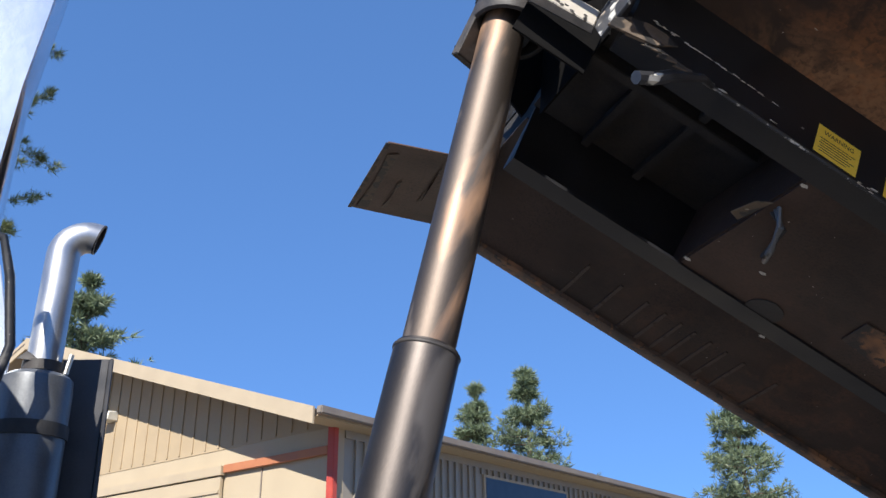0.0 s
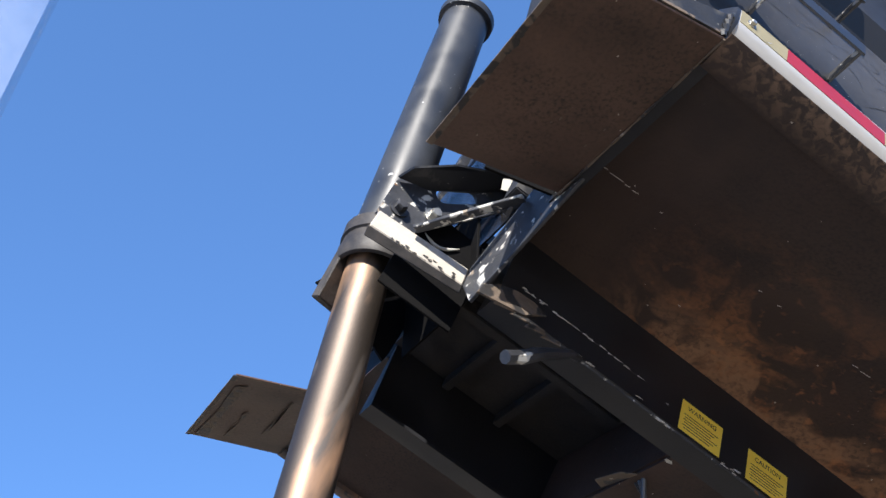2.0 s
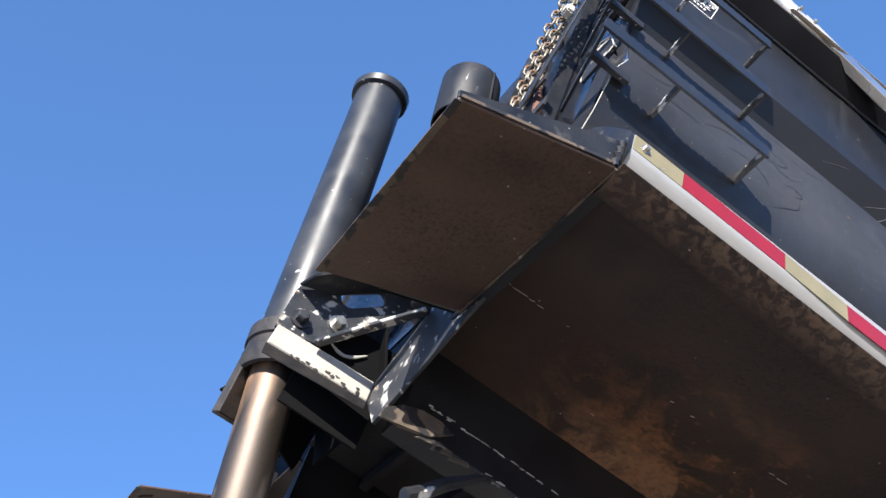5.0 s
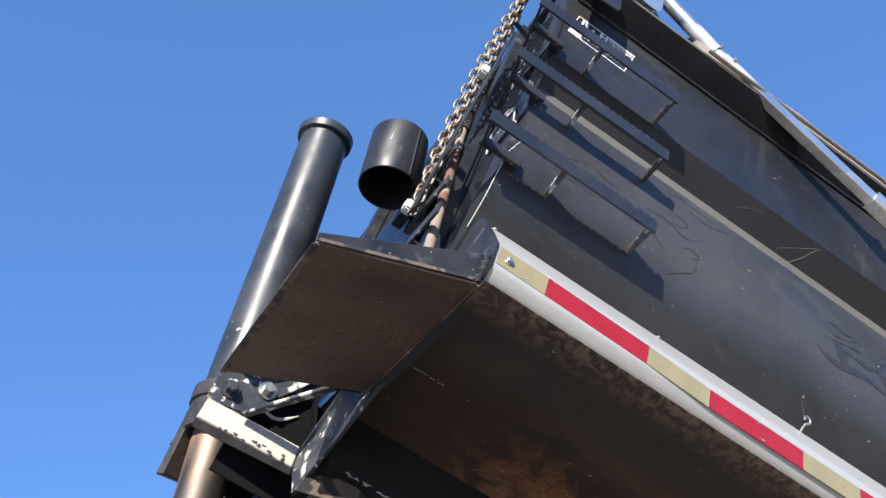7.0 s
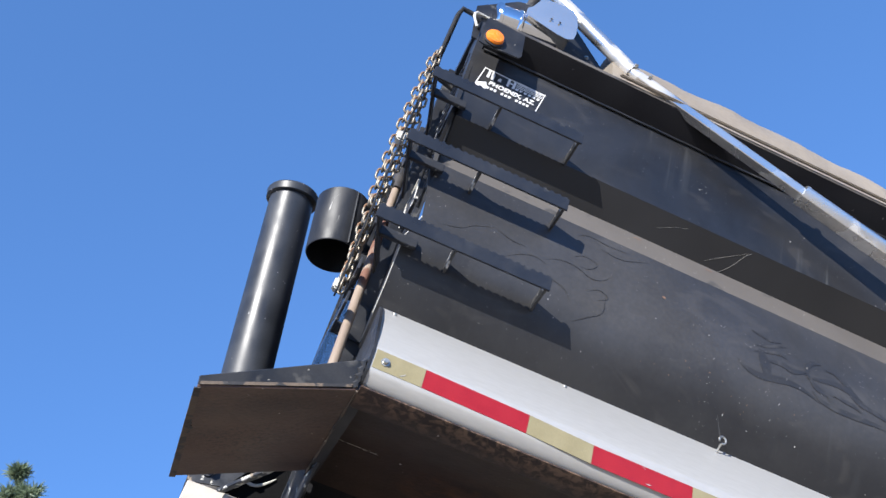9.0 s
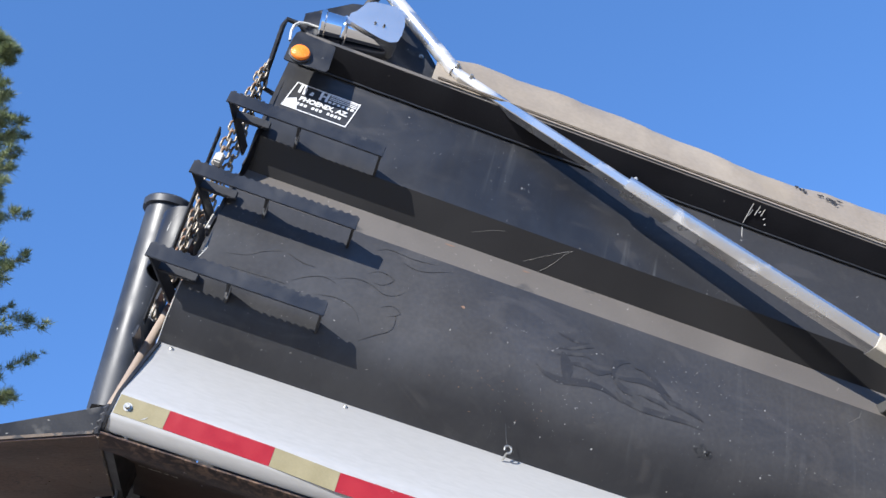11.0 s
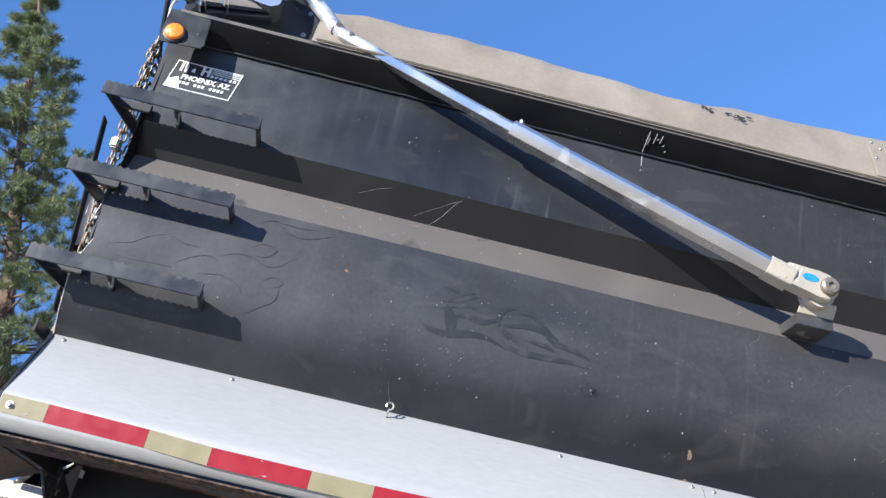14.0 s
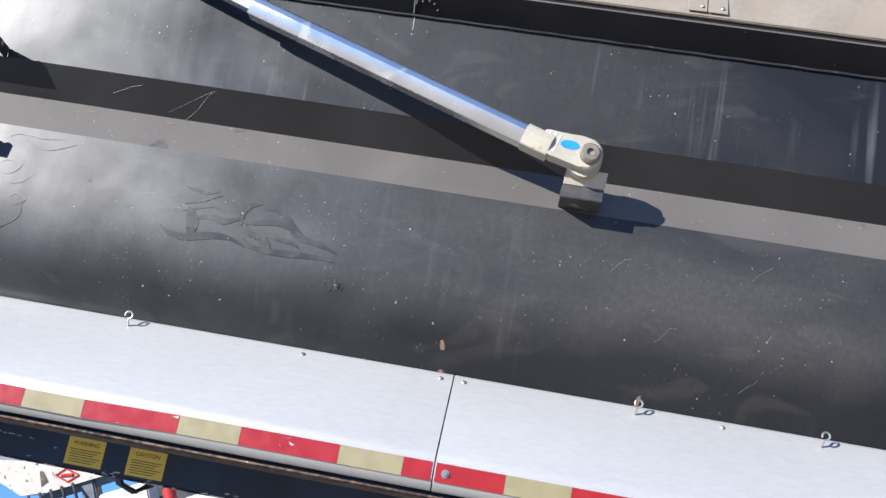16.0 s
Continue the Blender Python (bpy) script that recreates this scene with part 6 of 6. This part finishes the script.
# ---- trees ----
def tuft(verts, faces, p, d, size, count, rng, thin):
    """A spray of blades about a twig end."""
    for _ in range(count):
        q = Vector((rng.gauss(0, 1), rng.gauss(0, 1), rng.gauss(0, 1)))
        w = (d * 0.9 + q * 0.62).normalized() * size * rng.uniform(0.6, 1.1)
        s = w.orthogonal().normalized()
        s.rotate(Matrix.Rotation(rng.uniform(0, 6.28), 3, w.normalized()))
        s *= thin * size
        b = p + q * size * 0.12
        i = len(verts)
        verts += [b - s, b + s, b + w]
        faces.append((i, i + 1, i + 2))


def conifer(name, label, base, top, spread, crown_from, whorls, per, seed, mat, tufts, blades, tuft_size, droop, thin=0.10, open_=0.0, twigs=0, shape=0.75):
    rng = random.Random(seed)
    base, top = Vector(base), Vector(top)
    tree = thing(name, label, "tree", base, LEVEL, group="conifers behind the yard")
    h = (top - base).length
    pts = [base.lerp(top, k / 10) + Vector((0.012 * h * noise.noise(Vector((k * 0.6, seed, 0))), 0.012 * h * noise.noise(Vector((k * 0.6, 0, seed))), 0)) * (1 if k < 10 else 0) for k in range(11)]
    part("trunk", tube(pts, [0.018 * h * (1 - 0.92 * k / 10) for k in range(11)], 9), BARK, tree)
    limbs = None
    verts, faces = [], []
    for k in range(whorls):
        s = crown_from + (1 - crown_from) * (k + rng.uniform(0, 0.8)) / whorls
        s = min(s, 0.995)
        o = base.lerp(top, s)
        reach = spread * (1 - (s - crown_from) / (1 - crown_from)) ** shape * rng.uniform(0.65, 1.12) + 0.02 * h * 0.3
        a0 = rng.uniform(0, 6.28)
        for j in range(per):
            if rng.random() < open_:
                continue
            a = a0 + 6.283 * j / per + rng.uniform(-0.4, 0.4)
            r = reach * rng.uniform(0.6, 1.1)
            d = Vector((math.cos(a), math.sin(a), 0))
            rise = rng.uniform(-0.05, 0.35) - droop
            mid = o + d * r * 0.55 + Vector((0, 0, rise * r * 0.4))
            end = o + d * r + Vector((0, 0, rise * r + 0.14 * r))
            limbs = tube([o, mid, end], [0.0045 * h * (1 - s) + 0.012, 0.012, 0.004], 5, limbs, caps=False)
            if twigs:
                # side twigs that end in round sprays of needles
                for i in range(twigs):
                    f = 0.22 + 0.78 * (i + rng.uniform(0.2, 0.9)) / twigs
                    c = o.lerp(mid, f / 0.55) if f < 0.55 else mid.lerp(end, (f - 0.55) / 0.45)
                    turn_ = rng.choice((-1, 1)) * rng.uniform(0.5, 1.2)
                    td = Vector((d.x * math.cos(turn_) - d.y * math.sin(turn_), d.x * math.sin(turn_) + d.y * math.cos(turn_), rng.uniform(0.0, 0.6))).normalized()
                    tl = r * rng.uniform(0.12, 0.32) * (1.15 - 0.6 * f)
                    e_ = c + td * tl
                    limbs = tube([c, e_], [0.011, 0.005], 4, limbs, caps=False)
                    for q_ in range(3):
                        tuft(verts, faces, c.lerp(e_, 0.5 + 0.25 * q_) + Vector((rng.gauss(0, 0.06), rng.gauss(0, 0.06), rng.gauss(0, 0.06))), (td * 0.5 + Vector((0, 0, 0.45))).normalized(), tuft_size * rng.uniform(0.7, 1.2), blades, rng, thin)
                continue
            for i in range(tufts):
                f = rng.uniform(0.25, 1.0)
                c = o.lerp(mid, f / 0.55) if f < 0.55 else mid.lerp(end, (f - 0.55) / 0.45)
                side = Vector((rng.gauss(0, 1), rng.gauss(0, 1), rng.gauss(0, 0.45))) * 0.11 * r
                dd = (d * 0.5 + side.normalized() * 0.6 + Vector((0, 0, 0.35))).normalized()
                tuft(verts, faces, c + side, dd, tuft_size * rng.uniform(0.7, 1.25), blades, rng, thin)
    for i in range(tufts * 3):
        tuft(verts, faces, top + Vector((rng.gauss(0, 0.05), rng.gauss(0, 0.05), -0.01 * h * i * 0.4)), Vector((0, 0, 1)), tuft_size, blades, rng, thin)
    part("branchwork", limbs, BARK, tree, kind="stuff")
    off = ORIGIN[tree.name]
    me = bpy.data.meshes.new("crown")
    me.from_pydata([v - off for v in verts], [], faces)
    me.materials.append(mat)
    cr = new("crown", me)
    cr.parent = tree
    return tree


conifer("pine_tree", "tall open ponderosa pine in sunlight", (-18.0, 51.0, 0), (-9.75, 51.0, 52.2), 7.4, 0.36, 34, 6, 4, NEEDLES, 6, 30, 0.52, 0.08, 0.045, 0.40, 13, 0.68)
conifer("fir_tree", "pointed green fir behind the workshop roof", (11.95, 25.9, 0), (11.85, 25.9, 10.0), 2.9, 0.34, 16, 6, 11, FIR, 18, 15, 0.25, 0.12, 0.075, 0.08)
conifer("fir_tree", "smaller pointed fir beside a taller one", (10.4, 26.9, 0), (10.35, 26.9, 9.55), 2.3, 0.34, 15, 6, 12, FIR, 18, 15, 0.24, 0.12, 0.075, 0.08)
conifer("fir_tree", "fir with drooping boughs at the yard's edge", (17.9, 22.6, 0), (17.9, 22.6, 9.3), 2.9, 0.25, 18, 6, 13, FIR, 18, 15, 0.24, 0.22, 0.075, 0.08)
conifer("broad_fir_tree", "dark green tree behind the roof ridge", (-3.3, 44.0, 0), (-3.42, 44.2, 18.5), 5.4, 0.35, 16, 7, 14, FIR, 18, 15, 0.45, 0.05, 0.075, 0.1)

# ---- crane parked beyond ----
crane = thing("crane_boom", "white crane boom with a red emblem on a grey mast", "crane", (-3.7, 10.2, 0), LEVEL)
part("boom", prism([(-6.2, 5.0), (-4.83, 4.24), (-4.21, 4.03), (-3.38, 3.60), (-4.23, 3.60), (-4.62, 3.66), (-4.90, 3.95), (-6.2, 4.45)], 1, 10.0, 10.5), WHITE_WORN, crane, "white boom")
DI = [(-4.08, 3.80), (-3.92, 3.85), (-3.76, 3.71), (-3.93, 3.66)]
for k in range(4):
    (x0, z0), (x1, z1) = DI[k], DI[(k + 1) % 4]
    part("emblem_bar", tube([(x0, 9.995, z0), (x1, 9.995, z1)], 0.014, 6), RED_FRAME, crane)
part("emblem_bar", tube([(-4.0, 9.995, 3.77), (-3.84, 9.995, 3.735)], 0.025, 6), RED_FRAME, crane)
part("rust_stain", slab([(-4.30, 9.996, 3.92), (-4.24, 9.996, 3.90), (-4.20, 9.996, 3.74), (-4.31, 9.996, 3.70)], -0.003), RUST, crane)
part("mast", box((-3.80, 10.05, 0.0), (-3.60, 10.3, 3.62), 0.02), MUFFLER, crane)
part("cross_arm", box((-4.4, 10.1, 3.50), (-2.9, 10.25, 3.60), 0.01), MUFFLER, crane)
part("box", box((-3.55, 10.0, 2.95), (-2.85, 10.4, 3.36), 0.02), CABLE, crane)
part("canister", lathe((-2.54, 9.95, 2.5), (0, 0, 1), [(0, 0.09), (0.66, 0.09), (0.70, 0.05)], 16), RED_FRAME, crane)
part("cover", box((-2.40, 10.0, 2.4), (-1.7, 10.4, 2.98), 0.03), CABLE, crane)
for k in range(5):
    part("hose", tube([(-4.5 + 0.16 * k, 9.97, 3.62), (-4.46 + 0.16 * k, 9.92, 3.5), (-4.5 + 0.17 * k, 9.95, 3.3), (-4.42 + 0.16 * k, 9.98, 2.6)], 0.022, 8), RUBBER, crane)
part("base", box((-5.2, 9.6, 0.0), (-1.6, 10.9, 2.4), 0.03), MUFFLER, crane)
part("machine_body", box((-7.0, 10.95, 0.0), (-2.45, 12.4, 3.42), 0.05), SHIELD, crane, "dark machine body behind the boom")
part("machine_body", box((-2.45, 10.95, 0.0), (-0.9, 12.4, 2.75), 0.05), SHIELD, crane)
